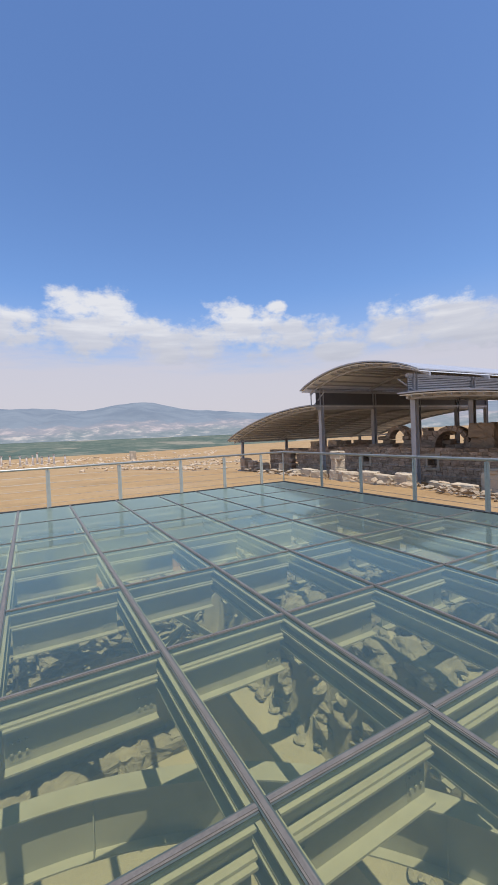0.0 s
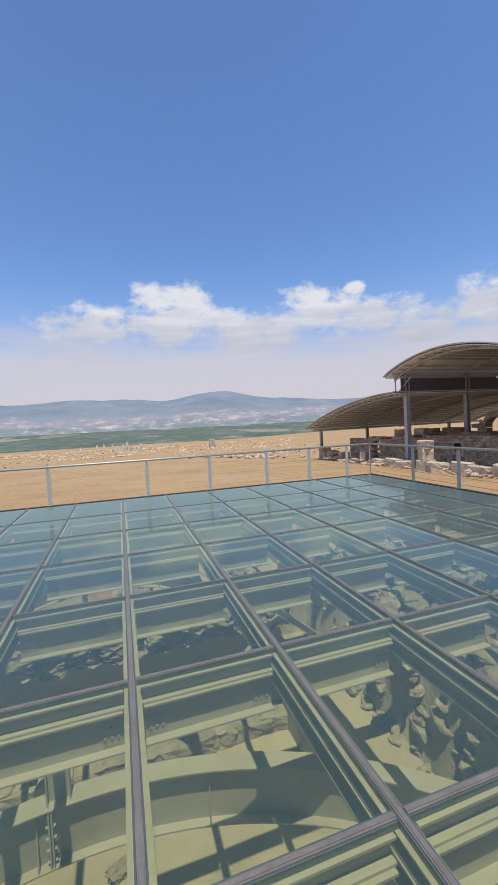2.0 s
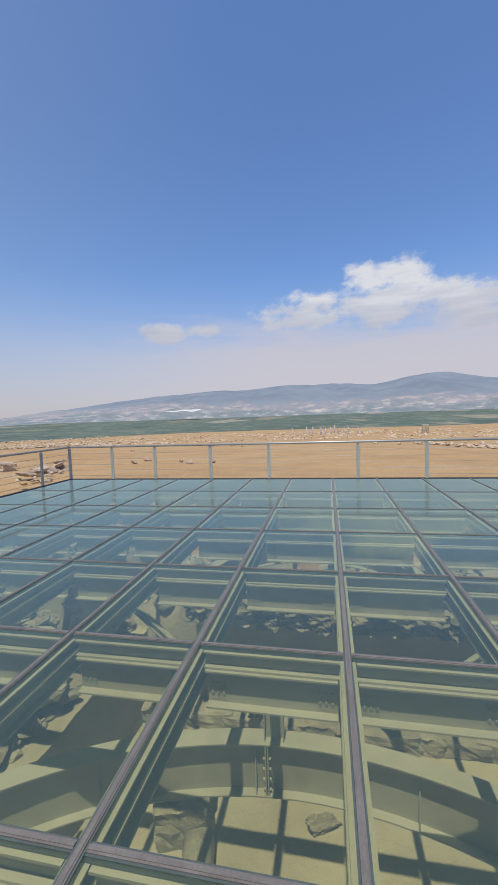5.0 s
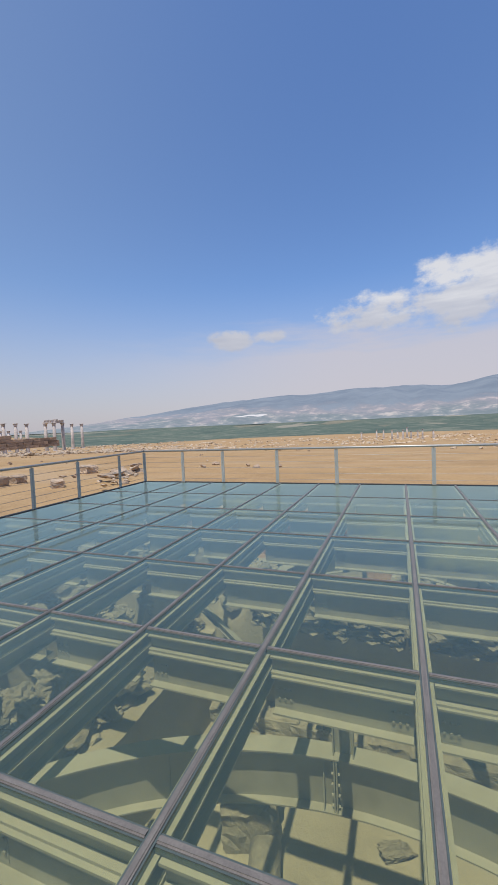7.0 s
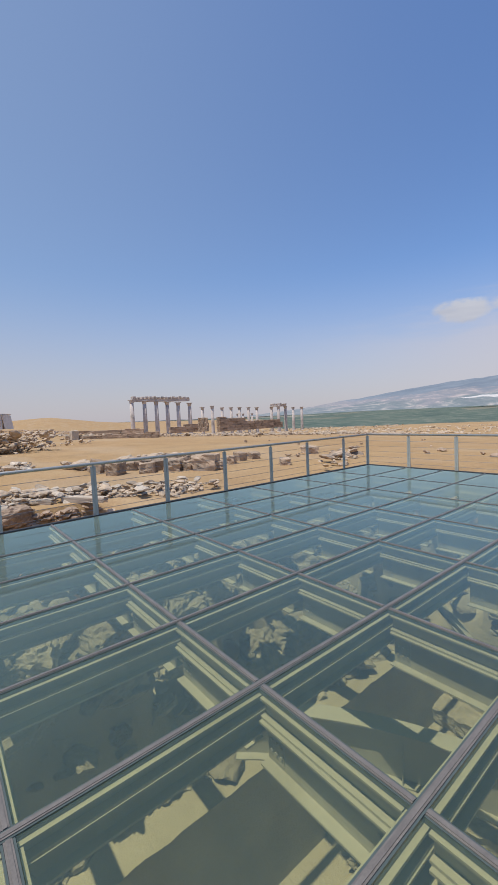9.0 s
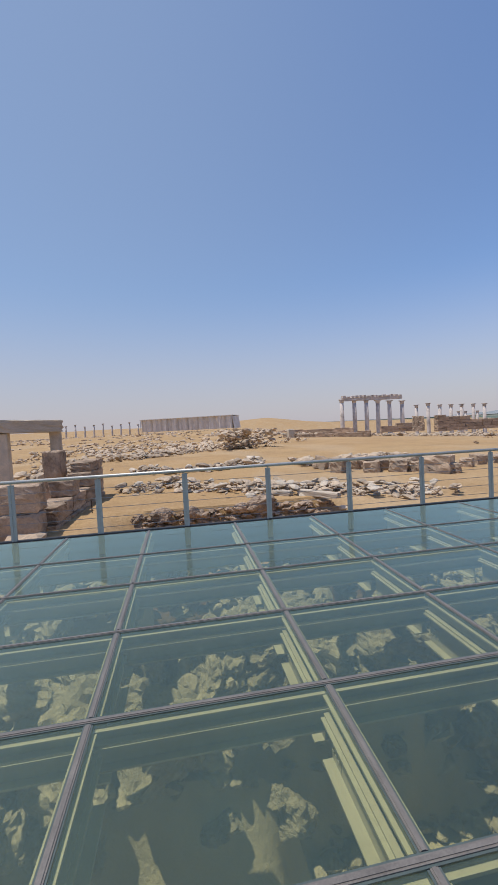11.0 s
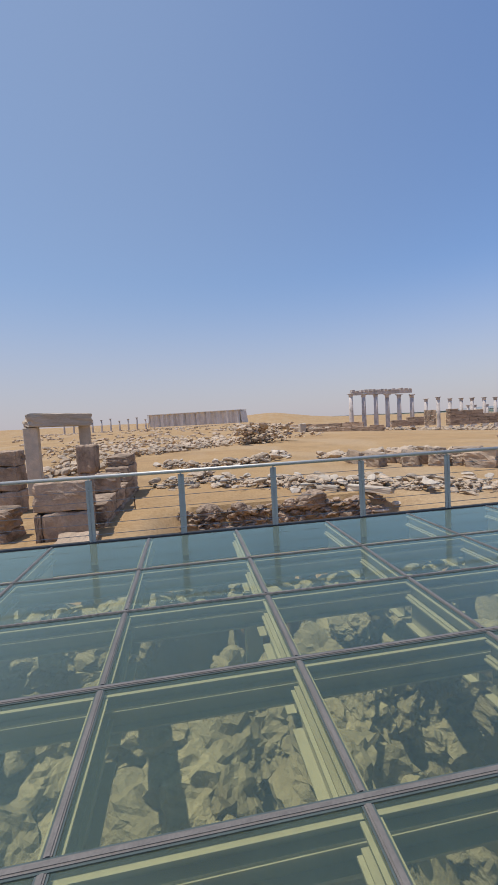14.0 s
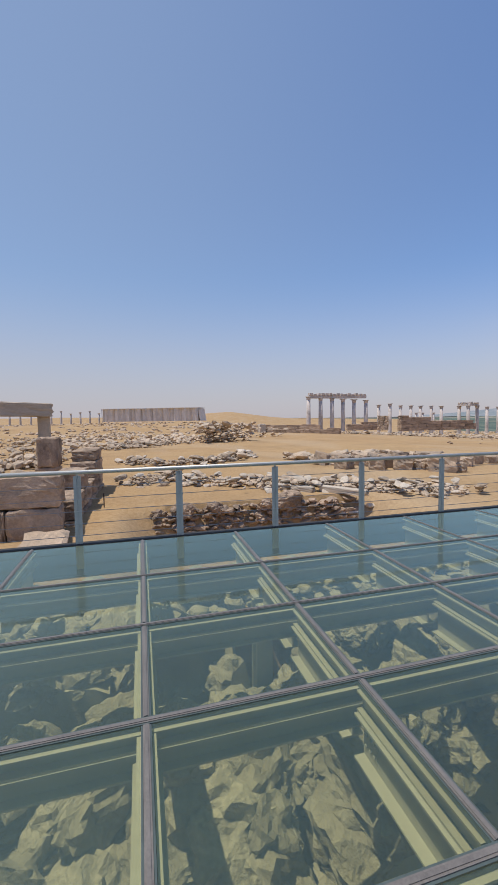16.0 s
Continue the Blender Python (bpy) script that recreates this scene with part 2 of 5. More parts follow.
    bp = node(t, "ShaderNodeBump", Strength=0.7, Distance=0.06)
    link(t, math_node(t, "ADD", mid, fine), bp.inputs["Height"])
    link(t, bp.outputs[0], b.inputs["Normal"])
    return m


def glass_material():
    m = bpy.data.materials.new("green_floor_glass")
    m.use_nodes = True
    t = m.node_tree
    t.nodes.clear()
    out = t.nodes.new("ShaderNodeOutputMaterial")
    clear = node(t, "ShaderNodeBsdfTransparent", Color=(0.85, 0.85, 0.675, 1))
    gloss = node(t, "ShaderNodeBsdfGlossy", Color=(0.72, 0.95, 0.82, 1), Roughness=0.05)
    film = node(t, "ShaderNodeBsdfGlossy", Color=(0.82, 0.95, 0.86, 1), Roughness=0.5)
    filmed = node(t, "ShaderNodeMixShader", Fac=0.44)
    link(t, gloss.outputs[0], filmed.inputs[1])
    link(t, film.outputs[0], filmed.inputs[2])
    dust = node(t, "ShaderNodeBsdfDiffuse", Color=(0.28, 0.47, 0.38, 1))
    geo = t.nodes.new("ShaderNodeNewGeometry")
    n = node(t, "ShaderNodeTexNoise", Scale=0.9, Detail=8.0, Roughness=0.7)
    link(t, geo.outputs["Position"], n.inputs["Vector"])
    amount = t.nodes.new("ShaderNodeMapRange")
    amount.inputs[1].default_value, amount.inputs[2].default_value = 0.3, 0.75
    amount.inputs[3].default_value, amount.inputs[4].default_value = 0.035, 0.088
    link(t, n.outputs[0], amount.inputs[0])
    dusty = t.nodes.new("ShaderNodeMixShader")
    link(t, amount.outputs[0], dusty.inputs[0])
    link(t, clear.outputs[0], dusty.inputs[1])
    link(t, dust.outputs[0], dusty.inputs[2])
    fresnel = node(t, "ShaderNodeFresnel", IOR=1.5)
    mix = t.nodes.new("ShaderNodeMixShader")
    # both faces of the laminate reflect: 2R / (1 + R)
    r = fresnel.outputs[0]
    link(t, math_node(t, "DIVIDE", math_node(t, "MULTIPLY", r, 2.0), math_node(t, "ADD", r, 1.0)), mix.inputs[0])
    link(t, dusty.outputs[0], mix.inputs[1])
    link(t, filmed.outputs[0], mix.inputs[2])
    link(t, mix.outputs[0], out.inputs[0])
    return m


def glass_edge_material():
    """Sides and underside of a pane: clear, greener than the upper face."""
    m = bpy.data.materials.new("glass_edge")
    m.use_nodes = True
    t = m.node_tree
    t.nodes.clear()
    out = t.nodes.new("ShaderNodeOutputMaterial")
    clear = node(t, "ShaderNodeBsdfTransparent", Color=(0.885, 0.865, 0.70, 1))
    link(t, clear.outputs[0], out.inputs[0])
    return m


def mountain_material():
    """Distant hills, the haze of kilometres of air put in as glow: a backdrop."""
    m = bpy.data.materials.new("mountains_haze_glow")
    m.use_nodes = True
    t = m.node_tree
    b = t.nodes["Principled BSDF"]
    b.inputs["Roughness"].default_value = 1.0
    geo = t.nodes.new("ShaderNodeNewGeometry")
    sep = t.nodes.new("ShaderNodeSeparateXYZ")
    link(t, geo.outputs["Position"], sep.inputs[0])
    n = node(t, "ShaderNodeTexNoise", Scale=0.0035, Detail=9.0, Roughness=0.65)
    link(t, geo.outputs["Position"], n.inputs["Vector"])
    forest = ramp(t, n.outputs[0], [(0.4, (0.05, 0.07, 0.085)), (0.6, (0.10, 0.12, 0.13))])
    n2 = node(t, "ShaderNodeTexNoise", Scale=0.012, Detail=8.0, Roughness=0.7)
    link(t, geo.outputs["Position"], n2.inputs["Vector"])
    green = ramp(t, n2.outputs[0], [(0.42, (0.06, 0.08, 0.065)), (0.55, (0.12, 0.13, 0.11)), (0.66, (0.36, 0.30, 0.23))])
    bare = ramp(t, n2.outputs[0], [(0.35, (0.11, 0.11, 0.11)), (0.52, (0.17, 0.145, 0.13)), (0.62, (0.33, 0.25, 0.21))])
    foot = t.nodes.new("ShaderNodeMapRange")
    foot.inputs[1].default_value, foot.inputs[2].default_value = 30.0, 75.0
    jag = math_node(t, "MULTIPLY", math_node(t, "SUBTRACT", n.outputs[0], 0.5), 260.0)
    link(t, math_node(t, "ADD", sep.outputs[2], jag), foot.inputs[0])
    height = t.nodes.new("ShaderNodeMapRange")
    height.inputs[1].default_value, height.inputs[2].default_value = 85.0, 125.0
    link(t, math_node(t, "ADD", sep.outputs[2], jag), height.inputs[0])
    col = mix_color(t, foot.outputs[0], green, bare)
    col = mix_color(t, height.outputs[0], col, forest)
    link(t, col, b.inputs["Base Color"])
    # blue emission paints the haze of the air over the hills
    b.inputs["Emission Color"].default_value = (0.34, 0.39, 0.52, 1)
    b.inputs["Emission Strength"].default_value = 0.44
    return m


GROUND, GLASS, GLASS_EDGE, MOUNTAIN = ground_material(), glass_material(), glass_edge_material(), mountain_material()


# ---- mesh helpers ----
def mesh_object(name, bm, material, parent=None, smooth=False):
    me = bpy.data.meshes.new(name)
    bm.normal_update()
    bm.to_mesh(me)
    bm.free()
    me.materials.append(material)
    if smooth:
        me.shade_smooth()
    ob = new(name, me)
    if parent:
        ob.parent = parent
    return ob


def part(name, bm, material, parent, label="", smooth=False):
    ob = mesh_object(name, bm, material, parent, smooth)
    return tagged(ob, label) if label else ob


def shared(name, me, m, parent=None):
    ob = new(name, me)
    ob.matrix_basis = m
    if parent:
        ob.parent = parent
    return ob


def group_empty(name, m, label, category, group="", kind=""):
    ob = new(name)
    ob.matrix_basis = m
    return tagged(ob, label, category, group, kind)


def box(bm, x0, x1, y0, y1, z0, z1, m=None):
    vs = [bm.verts.new(Vector(p) if m is None else m @ Vector(p)) for p in
          ((x0, y0, z0), (x1, y0, z0), (x1, y1, z0), (x0, y1, z0), (x0, y0, z1), (x1, y0, z1), (x1, y1, z1), (x0, y1, z1))]
    for f in ((3, 2, 1, 0), (4, 5, 6, 7), (0, 1, 5, 4), (1, 2, 6, 5), (2, 3, 7, 6), (3, 0, 4, 7)):
        bm.faces.new([vs[i] for i in f])
    return bm


def bevelled(bm, width):
    bmesh.ops.bevel(bm, geom=list(bm.edges), offset=width, segments=1, affect="EDGES")
    return bm


def tube(bm, a, b, r0, r1=None, sides=10, caps=True):
    a, b = Vector(a), Vector(b)
    r1 = r0 if r1 is None else r1
    q = (b - a).to_track_quat("Z", "Y")
    rings = []
    for p, r in ((a, r0), (b, r1)):
        rings.append([bm.verts.new(p + q @ Vector((r * math.cos(2 * math.pi * i / sides), r * math.sin(2 * math.pi * i / sides), 0))) for i in range(sides)])
    for i in range(sides):
        j = (i + 1) % sides
        bm.faces.new((rings[0][i], rings[0][j], rings[1][j], rings[1][i]))
    if caps:
        bm.faces.new(rings[0][::-1])
        bm.faces.new(rings[1])
    return bm


def lathe(bm, profile, sides=14, m=None):
    rings = []
    for r, z in profile:
        rings.append([bm.verts.new((m or Matrix()) @ Vector((r * math.cos(2 * math.pi * i / sides), r * math.sin(2 * math.pi * i / sides), z))) for i in range(sides)])
    for a, b in zip(rings, rings[1:]):
        for i in range(sides):
            j = (i + 1) % sides
            bm.faces.new((a[i], a[j], b[j], b[i]))
    bm.faces.new(rings[0][::-1])
    bm.faces.new(rings[-1])
    return bm


def i_beam(bm, a, b, depth, flange, tf, tw):
    """An I section from a to b; the points lie on the middle of its upper face."""
    a, b = Vector(a), Vector(b)
    along = (b - a).normalized()
    side = along.cross(Vector((0, 0, 1))).normalized()
    up = Vector((0, 0, 1))
    h, w, k = flange / 2, tw / 2, depth
    outline = ((-h, 0), (-h, -tf), (-w, -tf), (-w, -k + tf), (-h, -k + tf), (-h, -k), (h, -k), (h, -k + tf), (w, -k + tf), (w, -tf), (h, -tf), (h, 0))
    ends = [[bm.verts.new(p + side * u + up * v) for u, v in outline] for p in (a, b)]
    n = len(outline)
    for i in range(n):
        j = (i + 1) % n
        bm.faces.new((ends[0][i], ends[0][j], ends[1][j], ends[1][i]))
    bm.faces.new(ends[0][::-1])
    bm.faces.new(ends[1])
    return bm


def stone_mesh(seed, squash=(1, 0.8, 0.6), cuts=7, rough=0.16, level=2):
    """A broken angular stone of about one metre, cut by random planes and roughened."""
    rng = random.Random(seed)
    bm = bmesh.new()
    bmesh.ops.create_icosphere(bm, subdivisions=level, radius=0.6)
    planes = []
    for _ in range(cuts):
        n = Vector((rng.gauss(0, 1), rng.gauss(0, 1), rng.gauss(0, 1))).normalized()
        planes.append((n, rng.uniform(0.3, 0.46)))
    for v in bm.verts:
        for n, dist in planes:
            over = v.co.dot(n) - dist
            if over > 0:
                v.co -= n * over * 0.94
        if level > 3:
            v.co += v.co.normalized() * (0.09 * noise.noise(v.co * 3.6 + Vector((seed * 5.1, 0, 3))) + 0.08 * abs(noise.noise(v.co * 7.0 + Vector((seed, 2, 3)))) + 0.05 * noise.noise(v.co * 15.0))
        v.co += v.co.normalized() * rough * 0.5 * (noise.noise(v.co * 3.1 + Vector((seed * 7.3, 1.7, 0))) + 0.6 * noise.noise(v.co * 7.7 + Vector((seed * 3.3, 5.7, 0)))) + v.co.normalized() * rng.uniform(-1, 1) * (rough * 0.12 if level < 4 else 0.008)
        v.co = Vector((v.co.x * squash[0], v.co.y * squash[1], v.co.z * squash[2]))
    me = bpy.data.meshes.new("stone")
    bm.to_mesh(me)
    bm.free()
    return me


def block_mesh(seed, rough=0.035, mat=None, cuts=2):
    """A weathered squared block, one metre each way."""
    rng = random.Random(seed)
    bm = bmesh.new()
    bmesh.ops.create_cube(bm, size=1.0)
    bmesh.ops.bevel(bm, geom=list(bm.edges), offset=0.05, segments=1, affect="EDGES")
    bmesh.ops.subdivide_edges(bm, edges=[e for e in bm.edges if e.calc_length() > 0.5], cuts=cuts, use_grid_fill=True)
    for v in bm.verts:
        if cuts > 2:
            p = v.co * 2.2 + Vector((seed * 5.1, 0, 0))
            v.co += 1.6 * rough * Vector((noise.noise(p), noise.noise(p + Vector((9, 0, 0))), noise.noise(p + Vector((0, 9, 0))))) + 0.06 * noise.noise(v.co * 7 + Vector((seed, 0, 0))) * v.co
        v.co += Vector((rng.uniform(-1, 1), rng.uniform(-1, 1), rng.uniform(-1, 1))) * rough * (0.4 + 0.9 * abs(noise.noise(v.co * 2.5 + Vector((seed * 3.7, 0, 0)))))
    me = bpy.data.meshes.new("block")
    bm.to_mesh(me)
    bm.free()
    if mat:
        me.materials.append(mat)
    return me


def stones_of(material, seeds, **kw):
    made = []
    for s in seeds:
        me = stone_mesh(s, **kw)
        me.materials.append(material)
        made.append(me)
    return made


PALE = stones_of(LIMESTONE, range(8)) + stones_of(WHITESTONE, range(20, 26))
BUFF = stones_of(SANDSTONE, range(40, 54), squash=(1, 0.85, 0.75), rough=0.29, level=4, cuts=7)
DARK = stones_of(BROWNSTONE, range(60, 66), level=4, rough=0.25, cuts=5)
GREY = stones_of(GREYSTONE, range(80, 85))
BLOCKS_GREY = [block_mesh(s, 0.05, GREYSTONE, 5) for s in range(6)]
BLOCKS_BROWN = [block_mesh(s, 0.026, BROWNSTONE, 6) for s in range(10, 16)]
BLOCKS_BUFF = [block_mesh(s, 0.06, SANDSTONE, 5) for s in range(30, 35)]
BLOCKS_PALE = [block_mesh(s, 0.03, WHITESTONE, 4) for s in range(20, 24)]


# ---- ground ----
def smooth(a, b, x):
    k = min(1.0, max(0.0, (x - a) / (b - a)))
    return k * k * (3 - 2 * k)


# the room of the dig, under the middle of the deck
ROOM_X0, ROOM_X1, ROOM_Y0, ROOM_Y1 = -4.65, 3.45, -7.4, 6.1
LEDGE_Z, FLOOR_Z = -3.5, -5.5


def ground_height(x, y):
    r, az = math.hypot(x, y), math.degrees(math.atan2(x, y))
    north = 1 - smooth(34, 52, abs(az + 2))
    fall = smooth(6, 150, y) * 5.6 * (1 - smooth(55, 85, abs(az)))
    east = smooth(8, 24, x) * 0.9 * (1 - smooth(60, 150, r))
    z = -1.15 - fall - east
    z += 4.5 * smooth(60, 260, r) * smooth(14, 46, az) * (1 - smooth(100, 140, az))
    z += 0.12 * noise.noise((x * 0.12, y * 0.12, 0)) + 1.3 * smooth(60, 250, r) * noise.noise((x * 0.011, y * 0.011, 3.0))
    z += 0.18 - 0.011 * max(0.0, min(r, 260) - 40) * smooth(32, 75, -az)
    z += 2.9 * smooth(70, 180, r) * smooth(-70, -82, az) * (1 - smooth(-120, -140, az))
    # low hills on the western skyline
    z += 7.0 * smooth(380, 620, r) * smooth(45, 75, abs(az)) + 7.0 * smooth(300, 560, r) * max(0, 1 - abs(az + 78) / 9.0)
    # the valley beyond the brow to the north
    drop = north * smooth(225, 520, r)
    z = z * (1 - drop) + (-34 + 38 * smooth(700, 2800, r)) * drop
    # excavation beside and under the deck
    z -= 1.4 * smooth(-14.45, -14.2, x) * (1 - smooth(-9.5, -8.6, x)) * smooth(-6.6, -4.6, y) * (1 - smooth(0.8, 2.2, y))
    if -8.9 < x < 8.6 and -13.5 < y < 8.9:
        inner = smooth(-8.9, -8.2, x) * (1 - smooth(7.9, 8.6, x)) * smooth(-13.5, -12.8, y) * (1 - smooth(8.2, 8.9, y))
        dig = smooth(0.02, 0.14, noise.noise((x * 0.62 + 3.1, y * 0.62, 21.0)) + 0.25 * noise.noise((x * 2.1, y * 2.1, 22.0)))
        dig *= 1 - 0.9 * smooth(-6.1, -5.8, x) * (1 - smooth(-4.0, -3.5, x)) * (1 - smooth(-1.5, 0.0, y))
        dig *= 1 - smooth(3.6, 4.4, x)
        z -= 0.22 * smooth(-6.4, -5.6, x) * (1 - smooth(-4.0, -3.5, x))
        z += inner * (-1.35 * dig * (1 - 0.6 * smooth(0, 2, x)) - 0.6 + 0.3 * smooth(-1.5, -4.5, x) + 0.05 * smooth(2, 5, x) + 0.32 * noise.noise((x * 0.55, y * 0.55, 9.0)) + 0.1 * noise.noise((x * 2.3, y * 2.3, 4.0)))
        # narrow trench between the heap and the far footing
        trench = smooth(-6.78, -6.7, x + 0.12 * noise.noise((y * 1.1, 3.0, 1.0))) * (1 - smooth(-6.05, -5.97, x + 0.15 * noise.noise((y * 1.3, 0.0, 1.0)))) * smooth(-7.7, -7.5, y) * (1 - smooth(-2.9, -2.7, y))
        z = z * (1 - trench) - 4.2 * trench
        # the dug-out room: banks of rubble, a ledge along both side walls, a sandy floor
        rag = 0.1 * noise.noise((0.0, y * 1.3, 8.0)) + 0.09 * noise.noise((0.0, y * 4.3, 8.0))
        north = 1 - smooth(6.08, 6.12, y)
        south = smooth(ROOM_Y0 - 0.8, ROOM_Y0, y)
        face = -5.3 + 0.52 * (1 - smooth(-3.7, -3.1, y))
        west = smooth(face - 0.25, face, x + rag)
        east = 1 - smooth(4.15, 4.6, x + rag * 2)
        bank = west * east * south * (1 - smooth(6.08, 6.3, y))
        z = z * (1 - bank) + (LEDGE_Z + 0.04 * noise.noise((x * 3, y * 3, 8.0))) * bank
        room = smooth(ROOM_X0 - 0.02, ROOM_X0 + 0.02, x) * (1 - smooth(ROOM_X1 - 0.02, ROOM_X1 + 0.02, x)) * smooth(ROOM_Y0 - 0.02, ROOM_Y0 + 0.02, y) * north
        z = z * (1 - room) + (FLOOR_Z + 0.03 * noise.noise((x, y, 2.0)) + 0.012 * noise.noise((x * 4, y * 4, 2.0))) * room
        # rubble slope spilling into the room from the west bank
        spill = (1 - smooth(-3.2, -2.5, y)) * smooth(-7.2, -6.2, y)
        slope = -1.75 - 1.9 * (x + 4.85) + 0.35 * noise.noise((x * 1.7, y * 1.7, 12.0)) + 0.15 * noise.noise((x * 5, y * 5, 12.0))
        if -4.95 < x < -2.6 and z < slope:
            z += (slope - z) * spill
        if y > 6.1 and -5.0 < x < 4.2:
            z = min(z, -2.3)
    return z


def axis_steps():
    vals = [i * 0.16 for i in range(0, 54)] + [8.64 + i * 0.3 for i in range(0, 52)]
    step = 0.33
    while vals[-1] < 4700:
        vals.append(vals[-1] + step)
        step *= 1.11
    return [-v for v in vals[:0:-1]] + vals


def build_ground():
    axis = axis_steps()
    xs = sorted(axis + [ROOM_X0 - 0.025, ROOM_X0 + 0.025, ROOM_X1 - 0.025, ROOM_X1 + 0.025, -5.3, -5.05])
    ys = sorted(axis + [ROOM_Y0 - 0.025, ROOM_Y0 + 0.025, 6.075, 6.125])
    n = len(xs)
    verts = [(x, y, ground_height(x, y)) for y in ys for x in xs]
    faces = [(j * n + i, j * n + i + 1, (j + 1) * n + i + 1, (j + 1) * n + i) for j in range(len(ys) - 1) for i in range(n - 1)]
    me = bpy.data.meshes.new("ground")
    me.from_pydata(verts, [], faces)
    me.materials.append(GROUND)
    me.shade_smooth()
    me.set_sharp_from_angle(angle=radians(55))
    tagged(new("ground", me), "dry straw-coloured plateau falling to a green valley", "ground", kind="structure")


build_ground()


def build_mountains():
    verts, faces = [], []
    azs = [-75 + 0.5 * i for i in range(331)]
    shells = [(2500, -0.1), (2800, 0.35), (3100, 0.65), (3450, 0.8), (3800, 0.92), (4150, 1.0), (4600, 0.7)]
    for az in azs:
        a = radians(az)
        crest = 3.8 + 1.15 * math.exp(-((az - 13.5) / 5.0) ** 2) + 0.55 * math.exp(-((az + 3) / 7.0) ** 2) - 0.9 * smooth(18, 34, az)
        crest *= smooth(-56, -14, az)
        crest += 0.22 * smooth(-56, -30, az) * noise.noise((az * 0.22, 0, 0)) + 0.1 * noise.noise((az * 0.8, 1, 0))
        for r, k in shells:
            jag = 0.16 * noise.noise((az * 0.35, r * 0.004, 5.0)) * (1 if 0 < k < 1 else 0)
            el = max(-0.3, crest * (k + jag))
            verts.append((r * math.sin(a), r * math.cos(a), 1.75 + r * math.tan(radians(el))))
    m = len(shells)
    for i in range(len(azs) - 1):
        for k in range(m - 1):
            faces.append((i * m + k, (i + 1) * m + k, (i + 1) * m + k + 1, i * m + k + 1))
    me = bpy.data.meshes.new("mountains")
    me.from_pydata(verts, [], faces)
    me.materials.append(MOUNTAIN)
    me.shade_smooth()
    tagged(new("mountain_backdrop", me), "mountain range beyond the valley, its blue haze put in as glow", "mountains", kind="structure")


build_mountains()

# ---- the glass deck ----
X0, X1, Y0, Y1 = -8.02, 7.78, -12.6, 8.15
XS = [X0, -6.65, -5.56, -4.46, -3.375, -2.26, -1.15, 0, 1.15, 2.3, 3.45, 4.6, 5.75, 6.85, X1]
YS = [Y0, -11.6, -10.15, -8.7, -7.25, -5.83, -4.475, -2.96, -1.51, 0, 1.57, 3.12, 4.67, 6.3, Y1]
deck = group_empty("floor_glass_deck", pose(0, 0, 0), "walkable floor of greenish glass panes in worn metal frames", "glass floor", kind="structure")


def pane_mesh(w, h):
    bm = box(bmesh.new(), -w / 2, w / 2, -h / 2, h / 2, -0.016, 0.0)
    me = bpy.data.meshes.new("pane")
    bm.normal_update()
    bm.to_mesh(me)
    bm.free()
    me.materials.append(GLASS)
    me.materials.append(GLASS_EDGE)
    for f in me.polygons:
        f.material_index = 0 if f.normal.z > 0.5 else 1
    return me


panes = {}
for i in range(len(XS) - 1):
    for j in range(len(YS) - 1):
        w, h = round(XS[i + 1] - XS[i] - 0.062, 3), round(YS[j + 1] - YS[j] - 0.062, 3)
        if (w, h) not in panes:
            panes[(w, h)] = pane_mesh(w, h)
        p = shared("pane", panes[(w, h)], pose((XS[i] + XS[i + 1]) / 2, (YS[j] + YS[j + 1]) / 2, 0), deck)
        p.visible_shadow = False


def cap_bar(a, b, z=0.0):
    """Frame bar between panes: a raised metal cap with a rubber gasket on each side."""
    a, b = Vector(a), Vector(b)
    along = (b - a).normalized()
    q = Matrix.Translation(a) @ along.to_track_quat("Y", "Z").to_matrix().to_4x4()
    length = (b - a).length
    bar = mesh_object("frame_bar", box(bmesh.new(), -0.018, 0.018, 0, length, -0.03, 0.006 + z), ALU, deck)
    bar.matrix_basis = q
    ridge = box(bmesh.new(), -0.009, 0.009, 0, length, 0.006 + z, 0.010 + z)
    part("ridge", ridge, ALU, bar)
    for s in (-1, 1):
        part("gasket", box(bmesh.new(), s * 0.024 - 0.005, s * 0.024 + 0.005, 0, length, -0.03, 0.002 + z), GASKET, bar)


for x in XS[1:-1]:
    cap_bar((x, Y0, 0), (x, Y1, 0), 0.003)
for y in YS[1:-1]:
    for xa, xb in zip(XS[:-1], XS[1:]):
        cap_bar((xa + 0.031, y, 0), (xb - 0.031, y, 0))


# steel grid that carries the panes
def steel_beam(a, b, z, depth, flange, label):
    bm = i_beam(bmesh.new(), (*a, z), (*b, z), depth, flange, 0.014, 0.012)
    return tagged(mesh_object("steel_beam", bm, CREAM), label, "steel beam", "beams under the glass deck")


for x in XS[1:-1]:
    steel_beam((x, Y0), (x, Y1), -0.032, 0.1, 0.11, "cream-painted steel joist carrying the glass panes")
    steel_beam((x, Y0), (x, Y1), -0.134, 0.15, 0.125, "deep cream-painted steel girder under the glass deck")
for y in YS[1:-1]:
    for xa, xb in zip(XS[:-1], XS[1:]):
        steel_beam((xa + 0.062, y), (xb - 0.062, y), -0.034, 0.135, 0.105, "cream-painted steel joist carrying the glass panes")
        steel_beam((xa + 0.074, y), (xb - 0.074, y), -0.172, 0.30, 0.155, "deep cream-painted steel girder under the glass deck")

